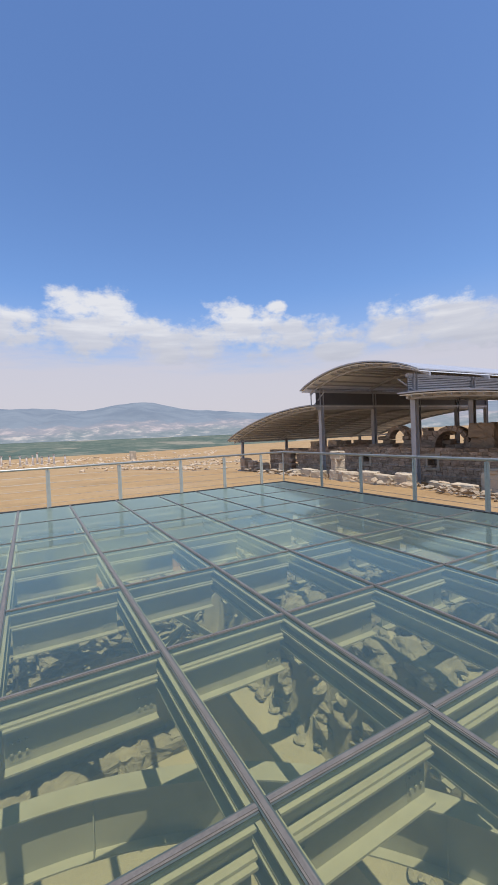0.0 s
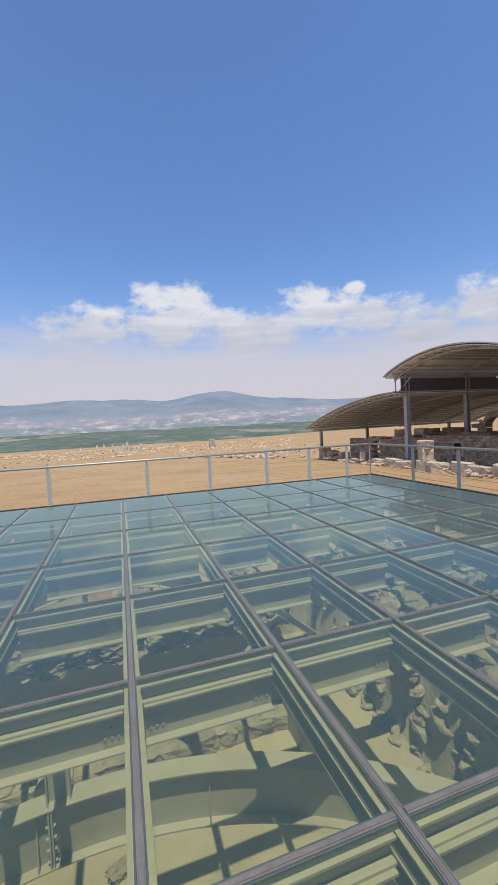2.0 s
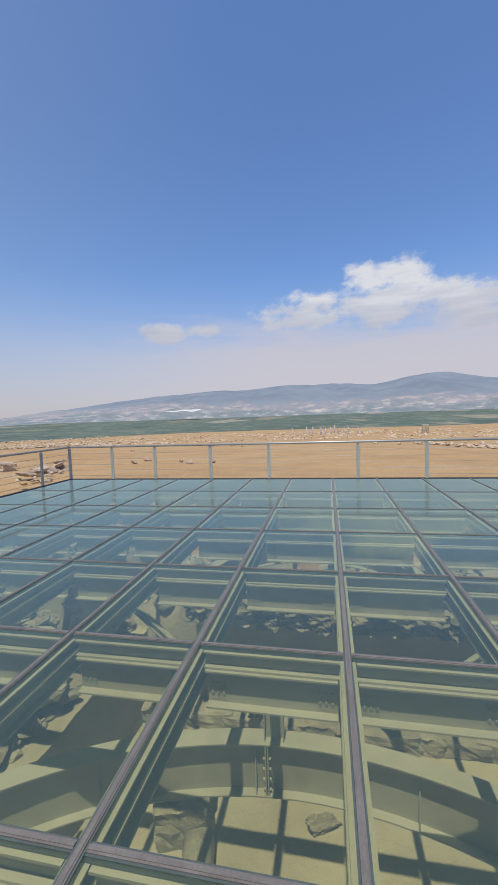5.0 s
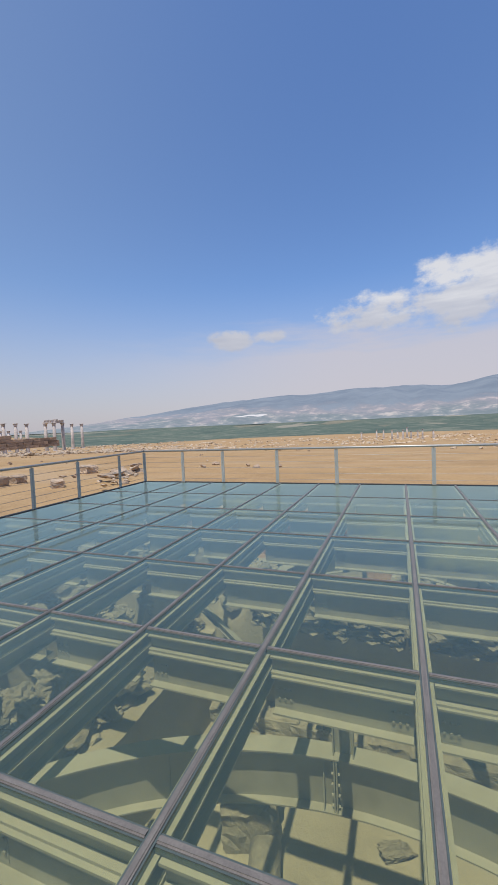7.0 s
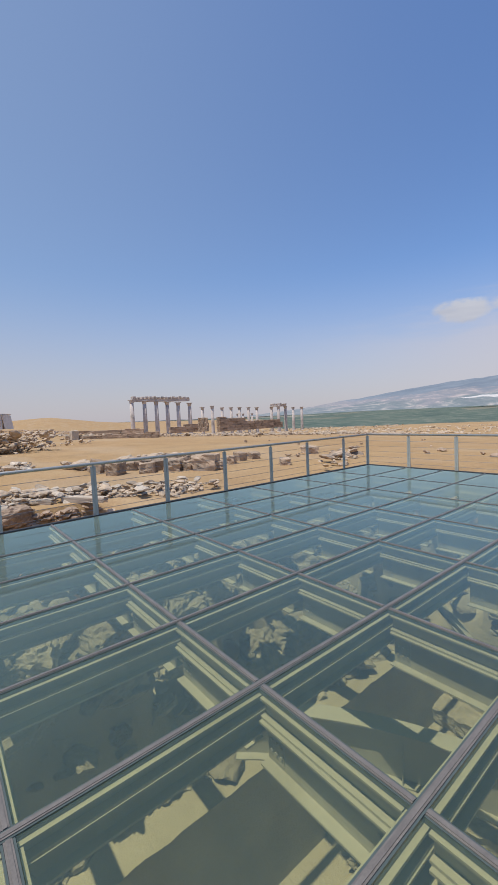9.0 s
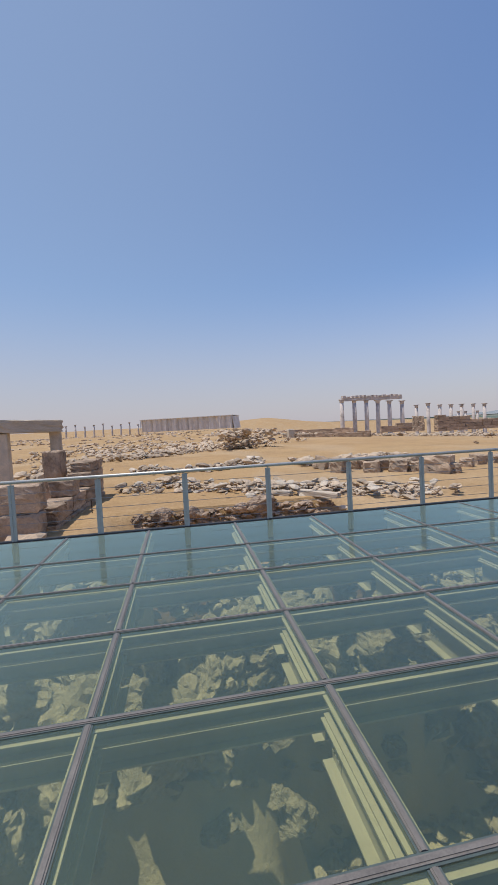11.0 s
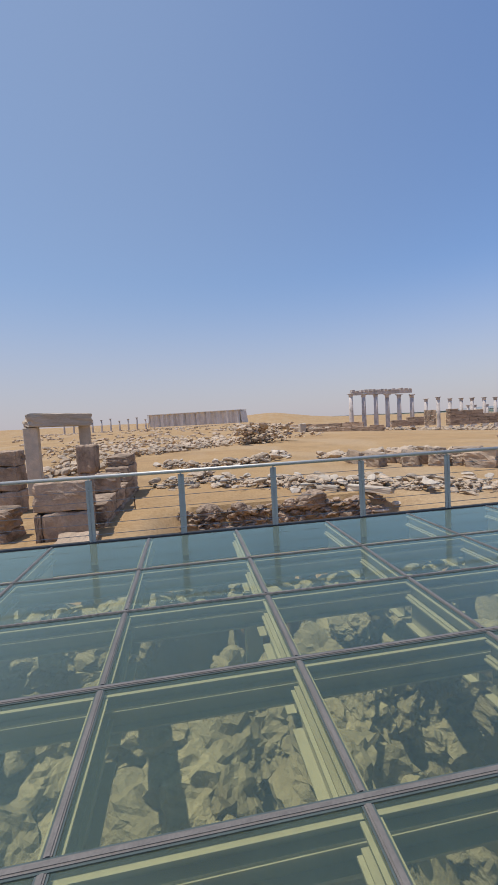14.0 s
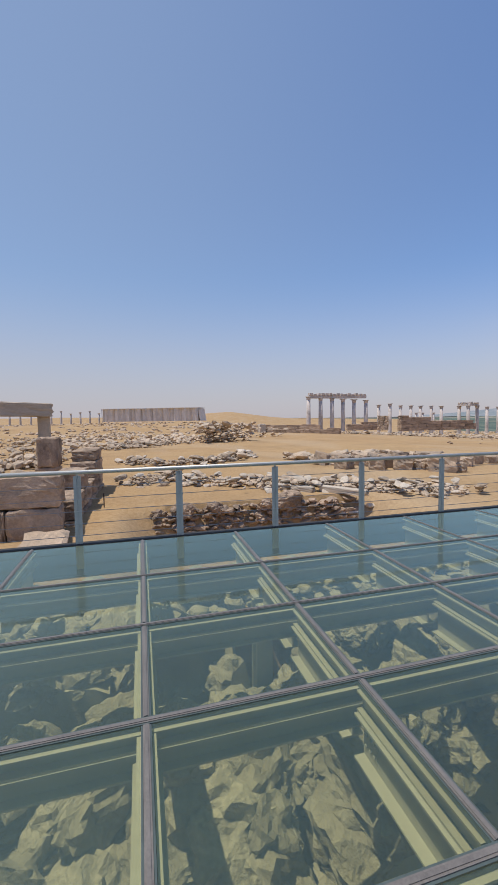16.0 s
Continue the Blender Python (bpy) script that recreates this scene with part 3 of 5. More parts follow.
# bolted end plates of the cross girders
bolt_me = bpy.data.meshes.new("bolt_plate")
bm = box(bmesh.new(), -0.065, 0.065, -0.003, 0.0, -0.25, -0.02)
for bx in (-0.045, 0.0, 0.045):
    for bz in (-0.12, -0.19):
        tube(bm, (bx, -0.003, bz), (bx, -0.015, bz), 0.010, sides=6)
bm.to_mesh(bolt_me)
bm.free()
bolt_me.materials.append(CREAM)
for x in XS[3:-3]:
    for y in YS[6:-3]:
        for s in (-1, 1):
            b = shared("bolted_plate", bolt_me, pose(x + s * 0.16, y - 0.0065, -0.185))
            tagged(b, "cream steel splice plate with six bolts", "bolted plate", "splice plates of the girders")


# edge fascia round the deck
EDGE = surface("dark_edge_paint", (0.05, 0.05, 0.05), 0.75, scale=4, vary=0.25, bump=0.05)


def fascia(name, a, b):
    bm = i_beam(bmesh.new(), (*a, 0.012), (*b, 0.012), 0.46, 0.13, 0.016, 0.014)
    tagged(mesh_object(name, bm, EDGE), "dark steel edge beam of the deck", "edge beam", kind="structure")


fascia("trim_west", (X0 - 0.05, Y0 - 0.1), (X0 - 0.05, Y1 + 0.1))
fascia("trim_east", (X1 + 0.05, Y0 - 0.1), (X1 + 0.05, Y1 + 0.1))
fascia("trim_north", (X0 + 0.02, Y1 + 0.05), (X1 - 0.02, Y1 + 0.05))
fascia("trim_south", (X0 + 0.02, Y0 - 0.05), (X1 - 0.02, Y0 - 0.05))

# deck supports
for x, y in [(X0 + 0.1, Y1 - 0.1), (X1 - 0.1, Y1 - 0.1), (X0 + 0.1, Y0 + 0.1), (X1 - 0.1, Y0 + 0.1), (-6.65, 3.12), (-6.65, -4.475), (5.75, 3.12), (5.75, -4.475), (5.75, -8.7), (-5.56, -8.7)]:
    z = ground_height(x, y) - 0.2
    bm = bmesh.new()
    box(bm, -0.1, 0.1, -0.1, 0.1, z, -0.47)
    box(bm, -0.2, 0.2, -0.2, 0.2, z, z + 0.24)
    ob = mesh_object("deck_column", bm, CREAM)
    ob.matrix_basis = pose(x, y, 0)
    tagged(ob, "square cream steel column standing in the excavation", "steel column", "columns under the deck")


# ---- railing ----
def rail_post(p, across):
    """Two flat stainless bars with spacers, carrying the handrail."""
    ob = group_empty("rail_post", Matrix.Translation(Vector((*p, 0))) @ pose(0, 0, 0, 0, 0, across), "slim twin-plate stainless steel railing post on the deck edge", "railing post", "railing posts round the deck")
    for s in (-1, 1):
        part("plate", box(bmesh.new(), s * 0.027 - 0.02, s * 0.027 + 0.02, -0.012, 0.012, -0.34, 0.955), POSTSTEEL, ob)
    part("infill", box(bmesh.new(), -0.0068, 0.0068, -0.004, 0.004, -0.34, 0.93), POSTSTEEL, ob)
    for z in (0.12, 0.29, 0.46, 0.63, 0.80):
        part("spacer", tube(bmesh.new(), (-0.052, 0, z), (0.052, 0, z), 0.014, sides=8), STAINLESS, ob)
    part("bracket", box(bmesh.new(), -0.012, 0.012, -0.012, 0.012, 0.93, 0.985), STAINLESS, ob)
    return ob


W_POSTS = [6.92, 5.27, 3.87, 2.38, 0.83, -0.70, -2.29, -3.81, -5.29, -6.67, -8.2, -9.7, -11.2]
N_POSTS = [-6.6, -5.2, -3.47, -1.76, 0.68, 2.43, 4.18, 5.6, 6.94]
E_POSTS = [6.17, 4.58, 2.94, 1.32, -0.3, -1.9, -3.5, -5.1, -6.7, -8.3, -9.9, -11.4]
XW, XE, YN, YSO = X0 - 0.03, X1 + 0.03, Y1 + 0.03, Y0 - 0.03
for y in W_POSTS:
    rail_post((XW, y), 90)
for y in E_POSTS:
    rail_post((XE, y), 90)
for x in N_POSTS:
    rail_post((x, YN), 0)
for x in (-6.4, -4.8, -3.2, -1.6, 0, 1.6, 3.2, 4.8, 6.4):
    rail_post((x, YSO), 0)
for p in ((XW, YN), (XE, YN), (XW, YSO), (XE, YSO)):
    rail_post(p, 45)

for name, a, b in (("handrail_west", (XW, YSO), (XW, YN)), ("handrail_east", (XE, YSO), (XE, YN)), ("handrail_north", (XW, YN), (XE, YN)), ("handrail_south", (XW, YSO), (XE, YSO))):
    rail = group_empty("railing_run", pose(0, 0, 0), "round stainless handrail with five tight wire ropes below", "railing", "railing runs round the deck")
    part("handrail", tube(bmesh.new(), (*a, 1.005), (*b, 1.005), 0.03, sides=16), STAINLESS, rail, "round brushed steel handrail", smooth=True)
    for z in (0.12, 0.29, 0.46, 0.63, 0.80):
        part("wire_rope", tube(bmesh.new(), (*a, z), (*b, z), 0.0045, sides=6, caps=False), CABLE, rail)


# ---- ring girders in the excavation ----
def i_beam_post(w, z0, z1, m):
    """An upright I section of width w."""
    bm = bmesh.new()
    box(bm, -w / 2, w / 2, -0.006, 0.006, z0, z1, m)
    for s in (-1, 1):
        box(bm, s * (w / 2 + 0.006) - 0.006, s * (w / 2 + 0.006) + 0.006, -0.06, 0.06, z0, z1, m)
    return bm


def ring_girder(cx, cy, z, r, width, depth, a0, a1, hangers, step=3.0):
    """A curved I girder with web stiffeners, running on an arc of radius r."""
    ob = group_empty("ring_girder", pose(cx, cy, z), "curved cream-painted steel girder with stiffener fins", "ring girder", "curved girders over the ruin")
    count = int((a1 - a0) / step)
    tf, tw, h = 0.016, 0.014, width / 2
    outline = ((-h, 0), (-h, -tf), (-tw, -tf), (-tw, -depth + tf), (-h, -depth + tf), (-h, -depth), (h, -depth), (h, -depth + tf), (tw, -depth + tf), (tw, -tf), (h, -tf), (h, 0))
    bm = bmesh.new()
    loops = []
    for i in range(count + 1):
        a = radians(a0 + (a1 - a0) * i / count)
        loops.append([bm.verts.new(((r + u) * math.cos(a), (r + u) * math.sin(a), v)) for u, v in outline])
    for p, q in zip(loops, loops[1:]):
        for i in range(len(outline)):
            j = (i + 1) % len(outline)
            bm.faces.new((p[i], p[j], q[j], q[i]))
    bm.faces.new(loops[0])
    bm.faces.new(loops[-1][::-1])
    part("girder", bm, CREAM, ob)
    a = a0 + 6
    while a < a1 - 3:
        bm = bmesh.new()
        m = pose(0, 0, 0, 0, 0, a)
        for side in (-1, 1):
            lo, hi = sorted((r + side * (tw + 0.004), r + side * (h - 0.004)))
            vs = [bm.verts.new(m @ Vector(p)) for p in ((r + side * tw, -0.006, -tf), (r + side * (h - 0.01), -0.006, -depth + tf), (r + side * tw, -0.006, -depth + tf),
                                                       (r + side * tw, 0.006, -tf), (r + side * (h - 0.01), 0.006, -depth + tf), (r + side * tw, 0.006, -depth + tf))]
            for f in ((0, 1, 2), (3, 5, 4), (0, 3, 4, 1), (1, 4, 5, 2), (2, 5, 3, 0)):
                bm.faces.new([vs[k] for k in f])
        part("stiffener", bm, CREAM, ob)
        a += 20
    for a in hangers:
        c = Vector((r * math.cos(radians(a)), r * math.sin(radians(a)), 0))
        part("hanger", i_beam_post(0.18, 0.0, -0.66 - z, Matrix.Translation(c) @ pose(0, 0, 0, 0, 0, a + 90)), CREAM, ob)
        part("bracket", i_beam(bmesh.new(), (c.x, c.y + 0.06, -0.62 - z), (c.x, -cy, -0.475 - z), 0.1, 0.1, 0.01, 0.01), CREAM, ob)
    # bolted splice between two lengths of the girder
    m = pose(0, 0, 0, 0, 0, 0.5 * (a0 + a1) + 10)
    bm = bmesh.new()
    for s in (-1, 1):
        box(bm, r - h + 0.005, r - tw - 0.002, s * 0.012 - 0.007, s * 0.012 + 0.007, -depth + tf, -tf, m)
        for k in range(5):
            zb = -tf - 0.06 - k * (depth - 0.13) / 4
            p, q = m @ Vector((r - h * 0.55, s * 0.019, zb)), m @ Vector((r - h * 0.55, s * 0.042, zb))
            tube(bm, p, q, 0.014, sides=6)
    part("splice", bm, CREAM, ob)
    return ob


ring_girder(-0.435, -3.59, -1.55, 4.58, 0.21, 0.57, 30, 139, (93.5,))
ring_girder(-0.43, 3.25, -0.82, 1.75, 0.2, 0.34, 8, 172, ())
for xa, xb in ((1.6, 2.95), (-2.46, -3.8)):
    for z0, z1, y in ((-0.48, -1.62, 2.5), (-1.62, -0.48, 2.64)):
        bm = i_beam(bmesh.new(), (xa, y, z0), (xb, y, z1), 0.12, 0.1, 0.01, 0.01)
        tagged(mesh_object("diagonal_brace", bm, CREAM), "slanting cream steel brace beneath the deck", "steel brace", "braces under the deck")


# ---- stones ----
def drop_stone(name, pool, x, y, size, rng, label, category, group, sink=0.28, z=None, flat=1.0):
    m = Matrix.Translation((x, y, (ground_height(x, y) if z is None else z) + size * 0.3 * flat * (1 - sink))) @ pose(0, 0, 0, rng.uniform(-18, 18), rng.uniform(-18, 18), rng.uniform(0, 360))
    m = m @ Matrix.Diagonal((size * rng.uniform(0.8, 1.3), size * rng.uniform(0.75, 1.15), size * flat * rng.uniform(0.8, 1.2), 1))
    return tagged(shared(name, rng.choice(pool), m), label, category, group)


def joined_stones(name, spots, material, label, category, seed, kind="stuff", level=1, flat=0.7):
    """Many small stones in one mesh: spots are x, y, z, size."""
    rng = random.Random(seed)
    base = [stone_mesh(seed * 10 + k, level=level) for k in range(6)]
    shapes = []
    for me in base:
        shapes.append((np.array([v.co for v in me.vertices]), [tuple(p.vertices) for p in me.polygons]))
    verts, faces = [], []
    for x, y, z, s in spots:
        co, fs = rng.choice(shapes)
        m = np.array(pose(0, 0, 0, rng.uniform(-25, 25), rng.uniform(-25, 25), rng.uniform(0, 360)).to_3x3())
        k = len(verts)
        pts = (co * np.array([s * rng.uniform(0.7, 1.4), s, s * flat * rng.uniform(0.7, 1.3)])) @ m.T + np.array([x, y, z])
        verts.extend(map(tuple, pts))
        faces.extend(tuple(i + k for i in f) for f in fs)
    me = bpy.data.meshes.new(name)
    me.from_pydata(verts, [], faces)
    me.materials.append(material)
    return tagged(new(name, me), label, category, kind=kind)


# rubble under the glass: walls of the dig and fallen stones
rng = random.Random(11)


def in_room(x, y, edge=0.0):
    """Inside the dug-out room, on its ledges or in the trench beside it."""
    if -6.9 < x < -5.95 and -7.7 < y < -2.7:
        return True
    return -5.15 - edge < x < 4.4 + edge and -7.6 - edge < y < 6.3


for _ in range(180):
    x, y = (rng.uniform(-7.6, -4.9) if _ < 60 else rng.uniform(-7.6, 7.2)), rng.uniform(-9.8, 7.6)
    if in_room(x, y):
        continue
    drop_stone("rubble_stone", BUFF, x, y, rng.choice((0.4, 0.5, 0.6, 0.8)) * rng.uniform(0.8, 1.25), rng, "rough buff limestone lump in the excavation", "stone", "stones under the deck")
# big broken stones heaped along the west side of the room
for _ in range(170):
    near = _ < 115
    x, y = (rng.uniform(-5.95, -4.8) if near else rng.uniform(-7.5, -5.9)), rng.uniform(-9.0, -1.6)
    if (near and y > -3.3 and x > -5.5) or (-6.9 < x < -5.9 and -7.7 < y < -2.7):
        continue
    drop_stone("rubble_stone", BUFF, x, y, rng.uniform(0.45, 0.95), rng, "big broken buff stone heaped beside the room", "stone", "stones under the deck", sink=0.55)
for x, y, w in ((-3.9, 1.9, 0.5), (-3.7, 0.9, 0.45), (-4.3, 2.6, 0.6), (-3.2, -1.2, 0.4), (2.2, 1.1, 0.35), (-2.4, -4.0, 0.5)):
    drop_stone("rubble_stone", BUFF, x, y, w, rng, "small buff stone on the sandy floor", "stone", "stones on the room floor", flat=0.7)
spots = []
for _ in range(6500):
    x, y = rng.uniform(-7.9, 7.6), rng.uniform(-11, 8)
    if not in_room(x, y, -0.1):
        spots.append((x, y, ground_height(x, y) + 0.02, rng.choice((0.06, 0.1, 0.16, 0.26, 0.36)) * rng.uniform(0.8, 1.3)))
joined_stones("gravel_bed", spots, SANDSTONE, "small broken buff stones covering the dig", "gravel", 31)
spots = []
for _ in range(1100):
    x, y = rng.uniform(-7.7, 7.4), rng.uniform(-10.5, 7.8)
    if not in_room(x, y):
        spots.append((x, y, ground_height(x, y) + 0.08, rng.uniform(0.3, 0.65)))
for _ in range(420):
    x, y = rng.uniform(4.3, 7.3), rng.uniform(-7.4, 6.2)
    spots.append((x, y, ground_height(x, y) + 0.06, rng.uniform(0.2, 0.55)))
joined_stones("rubble_bed", spots, SANDSTONE, "broken buff stones heaped in the dig", "rubble", 33, level=3)
# stones on the slope that spills into the room
for _ in range(46):
    x, y = rng.uniform(-4.9, -3.3), rng.uniform(-6.6, -2.7)
    drop_stone("slope_stone", BUFF, x, y, rng.uniform(0.16, 0.5), rng, "broken buff stone on the slope into the room", "stone", "stones on the slope", sink=0.4)
# rubble footing that carries the west edge of the deck
spots = []
for _ in range(1500):
    x, y = rng.uniform(-8.45, -7.75), rng.uniform(-12.4, 8.0)
    spots.append((x, y, rng.uniform(-1.5, -0.95) + 0.25 * (x < -8.05), rng.uniform(0.18, 0.42)))
joined_stones("edge_footing", spots, SANDSTONE, "rough buff rubble footing under the deck edge", "rubble wall", 37, level=2)
# rough inner edge of the ledges
spots = []
for _ in range(420):
    y = rng.uniform(-7.3, 6.0)
    x = rng.choice((rng.gauss(-5.33, 0.06) if y > -3.3 else rng.gauss(-4.85, 0.06), rng.gauss(4.2, 0.12)))
    spots.append((x, y, ground_height(x, y) + rng.uniform(0, 0.1), rng.uniform(0.1, 0.3)))
joined_stones("ledge_rubble", spots, SANDSTONE, "small rubble along the back of the ledges", "rubble", 35, level=2)
def masonry(name, a, b, height, z0, thick, block, pool, label, category, seed, ragged=0.25, kind="", top=None, group="", openings=()):
    """A dry wall of blocks between two points, each block a piece of its own."""
    rng = random.Random(seed)
    a, b = Vector((*a, 0)), Vector((*b, 0))
    along = (b - a).normalized()
    length = (b - a).length
    turn = math.degrees(math.atan2(along.y, along.x))
    wall = group_empty(name, pose(a.x, a.y, z0, 0, 0, turn), label, category, group, kind)
    z, course = 0.0, 0
    while z < height - 0.02:
        h = min(block[1] * rng.uniform(0.85, 1.15), height - z)
        x = 0.0
        while x < length - 0.05:
            w = min(block[0] * rng.uniform(0.6, 1.4), length - x)
            if length - x - w < 0.12:
                w = length - x
            cut = (height if top is None else top(x / length)) * (1 - ragged * rng.random())
            blocked = any(u0 < x + w * 0.5 < u1 and v0 < z + h * 0.5 < v1 for u0, u1, v0, v1 in openings)
            if z + h * 0.5 < cut and not blocked:
                m = pose(x + w / 2, rng.uniform(-0.02, 0.02), z + h / 2, rng.uniform(-1, 1), rng.uniform(-1, 1), rng.uniform(-1.5, 1.5)) @ Matrix.Diagonal((w * 0.985, thick * rng.uniform(0.93, 1.04), h * 0.985, 1))
                shared("block", rng.choice(pool), m, wall)
            x += w
        z += h
        course += 1
    return wall


def lump_wall(a, b, z, seed, courses=2, size=(0.4, 0.65)):
    """Mortared rubble showing in the dig, as a line of rough lumps."""
    rng = random.Random(seed)
    a, b = Vector(a), Vector(b)
    k = (b - a).length
    for c in range(courses):
        u = 0.0
        while u < k:
            w = rng.uniform(*size)
            p = a + (b - a) * (u / k)
            drop_stone("wall_lump", BUFF, p.x + rng.uniform(-0.12, 0.12), p.y + rng.uniform(-0.12, 0.12), w, rng, "rough mortared lump of a buried rubble wall", "stone", "lumps of the buried walls", z=z + c * 0.3)
            u += w * 0.7


lump_wall((5.5, -7.5), (5.4, 5.8), -1.55, 6)
lump_wall((6.4, -4.5), (6.2, 4.8), -1.4, 16)
lump_wall((-5.6, -9.0), (-5.5, 6.2), -1.45, 7)

# overhanging course at the north end of the room
rng = random.Random(61)
for row, (z, h) in enumerate(((-2.4, 0.3), (-2.68, 0.26))):
    x = -3.3
    while x < 3.3:
        w = rng.uniform(0.35, 0.8)
        y0 = 5.0 + 0.06 * row + rng.uniform(-0.08, 0.08)
        m = pose(x + w / 2, (y0 + 6.3) / 2, z + h / 2 + rng.uniform(-0.02, 0.03), rng.uniform(-3, 3), rng.uniform(-3, 3), rng.uniform(-4, 4)) @ Matrix.Diagonal((w * 0.98, 6.3 - y0, h, 1))
        tagged(shared("course_block", rng.choice(BLOCKS_BUFF), m), "rough buff block overhanging the end of the room", "stone block", "blocks of the overhanging course")
        x += w
# rough footing along the north end of the room
x = -4.6
while x < 3.3:
    w = rng.uniform(0.5, 1.0)
    m = pose(x + w / 2, 5.92, FLOOR_Z + 0.13, rng.uniform(-3, 3), rng.uniform(-3, 3), rng.uniform(-4, 4)) @ Matrix.Diagonal((w * 1.3, 0.75 + rng.uniform(-0.08, 0.12), 0.55 + rng.uniform(-0.06, 0.06), 1))
    tagged(shared("footing_block", rng.choice(BLOCKS_BUFF), m), "rough buff block of the footing on the sandy floor", "stone block", "footing blocks of the room")
    x += w
# things lying on the sandy floor
m = pose(-2.75, 3.35, FLOOR_Z + 0.35, 3, -4, 12) @ Matrix.Diagonal((0.95, 0.75, 0.85, 1))
tagged(shared("floor_block", BLOCKS_BUFF[1], m), "squared pale block lying on the sandy floor", "stone block")
bm = lathe(bmesh.new(), [(0.2, -0.75), (0.27, -0.73), (0.26, 0.0), (0.27, 0.7), (0.21, 0.75)], 18)
ob = mesh_object("column_drum", bm, SANDSTONE, smooth=True)
ob.matrix_basis = pose(-2.2, 2.35, FLOOR_Z + 0.2, 88, 0, 14)
tagged(ob, "weathered column drum lying on the sandy floor", "column drum")
m = pose(-0.35, 3.75, FLOOR_Z + 0.05, 8, 6, 25) @ Matrix.Diagonal((0.65, 0.32, 0.3, 1))
tagged(shared("broken_slab", BUFF[3], m), "broken buff slab lying on the sandy floor", "stone slab")

# ---- west: ruins beyond the railing ----
GZ = -1.15
masonry("ruined_wall", (-12.9, -7.85), (-19.4, -7.75), 2.0, -1.35, 0.8, (1.25, 0.6), BLOCKS_BROWN, "long brown travertine wall of weathered blocks", "ruined wall", 21, ragged=0.06, top=lambda u: 1.35 + 0.65 * (u > 0.6))
masonry("ruined_wall", (-12.45, -7.65), (-12.38, -8.95), 1.85, -1.35, 0.85, (1.6, 0.95), BLOCKS_BROWN, "corner of two huge eroded brown blocks", "ruined wall", 22, ragged=0.0)
masonry("ruined_wall", (-12.6, -9.6), (-13.4, -13.5), 1.2, -1.35, 0.9, (1.3, 0.6), BLOCKS_BROWN, "low brown travertine wall running south", "ruined wall", 26, ragged=0.1)
masonry("ruined_wall", (-10.0, -7.75), (-12.0, -7.9), 0.75, -1.5, 0.95, (1.9, 0.75), BLOCKS_GREY, "low flat-topped stone footing beside the deck", "ruined wall", 23, ragged=0.0)
masonry("door_pier", (-18.6, -9.25), (-19.4, -9.25), 2.3, -1.2, 0.8, (1.0, 1.1), BLOCKS_BROWN, "dark brown stone door pier of two blocks", "stone pier", 24, ragged=0.0)
masonry("door_pier", (-16.2, -11.3), (-17.0, -11.3), 2.35, -1.2, 0.8, (1.0, 1.0), BLOCKS_BROWN, "dark brown stone door pier of two blocks", "stone pier", 25, ragged=0.0)


def marble_post(x, y, w, h):
    bm = bevelled(box(bmesh.new(), -w / 2, w / 2, -w / 2, w / 2, -0.3, h), 0.03)
    bmesh.ops.subdivide_edges(bm, edges=[e for e in bm.edges if e.calc_length() > 1], cuts=3)
    ob = mesh_object("standing_pillar", bm, WHITESTONE)
    ob.matrix_basis = pose(x, y, GZ, 0.6, -0.5, 8)
    tagged(ob, "plain square pale stone pillar left standing", "stone pillar", "standing pillars")


marble_post(-22.26, -10.03, 0.5, 3.1)
marble_post(-20.95, -12.0, 0.58, 3.1)
m = pose(-21.6, -11.0, 2.24, 0, 1.0, math.degrees(math.atan2(1.97, -1.31))) @ Matrix.Diagonal((2.75, 0.85, 0.6, 1))
tagged(shared("lintel", BLOCKS_PALE[2], m), "rough grey stone lintel lying across two pale pillars", "stone lintel")

# rough face of the trench beside the deck
rng = random.Random(77)
spots = []
for _ in range(900):
    y = rng.uniform(-5.6, 1.4)
    z = rng.uniform(-2.5, -1.05)
    spots.append((-14.4 + (z + 1.1) * -0.12 + rng.uniform(-0.15, 0.12), y, z, rng.uniform(0.12, 0.42)))
joined_stones("trench_face", spots, BROWNSTONE, "dark rough rubble face of the excavated trench", "rubble wall", 41, level=1)
for y, w in ((-1.25, 0.7), (-1.9, 0.5), (-3.6, 0.45), (-4.6, 0.5)):
    drop_stone("fallen_block", DARK, -14.4, y, w * 1.3, rng, "dark weathered stone standing on the trench rim", "stone", "trench stones", z=-1.25)


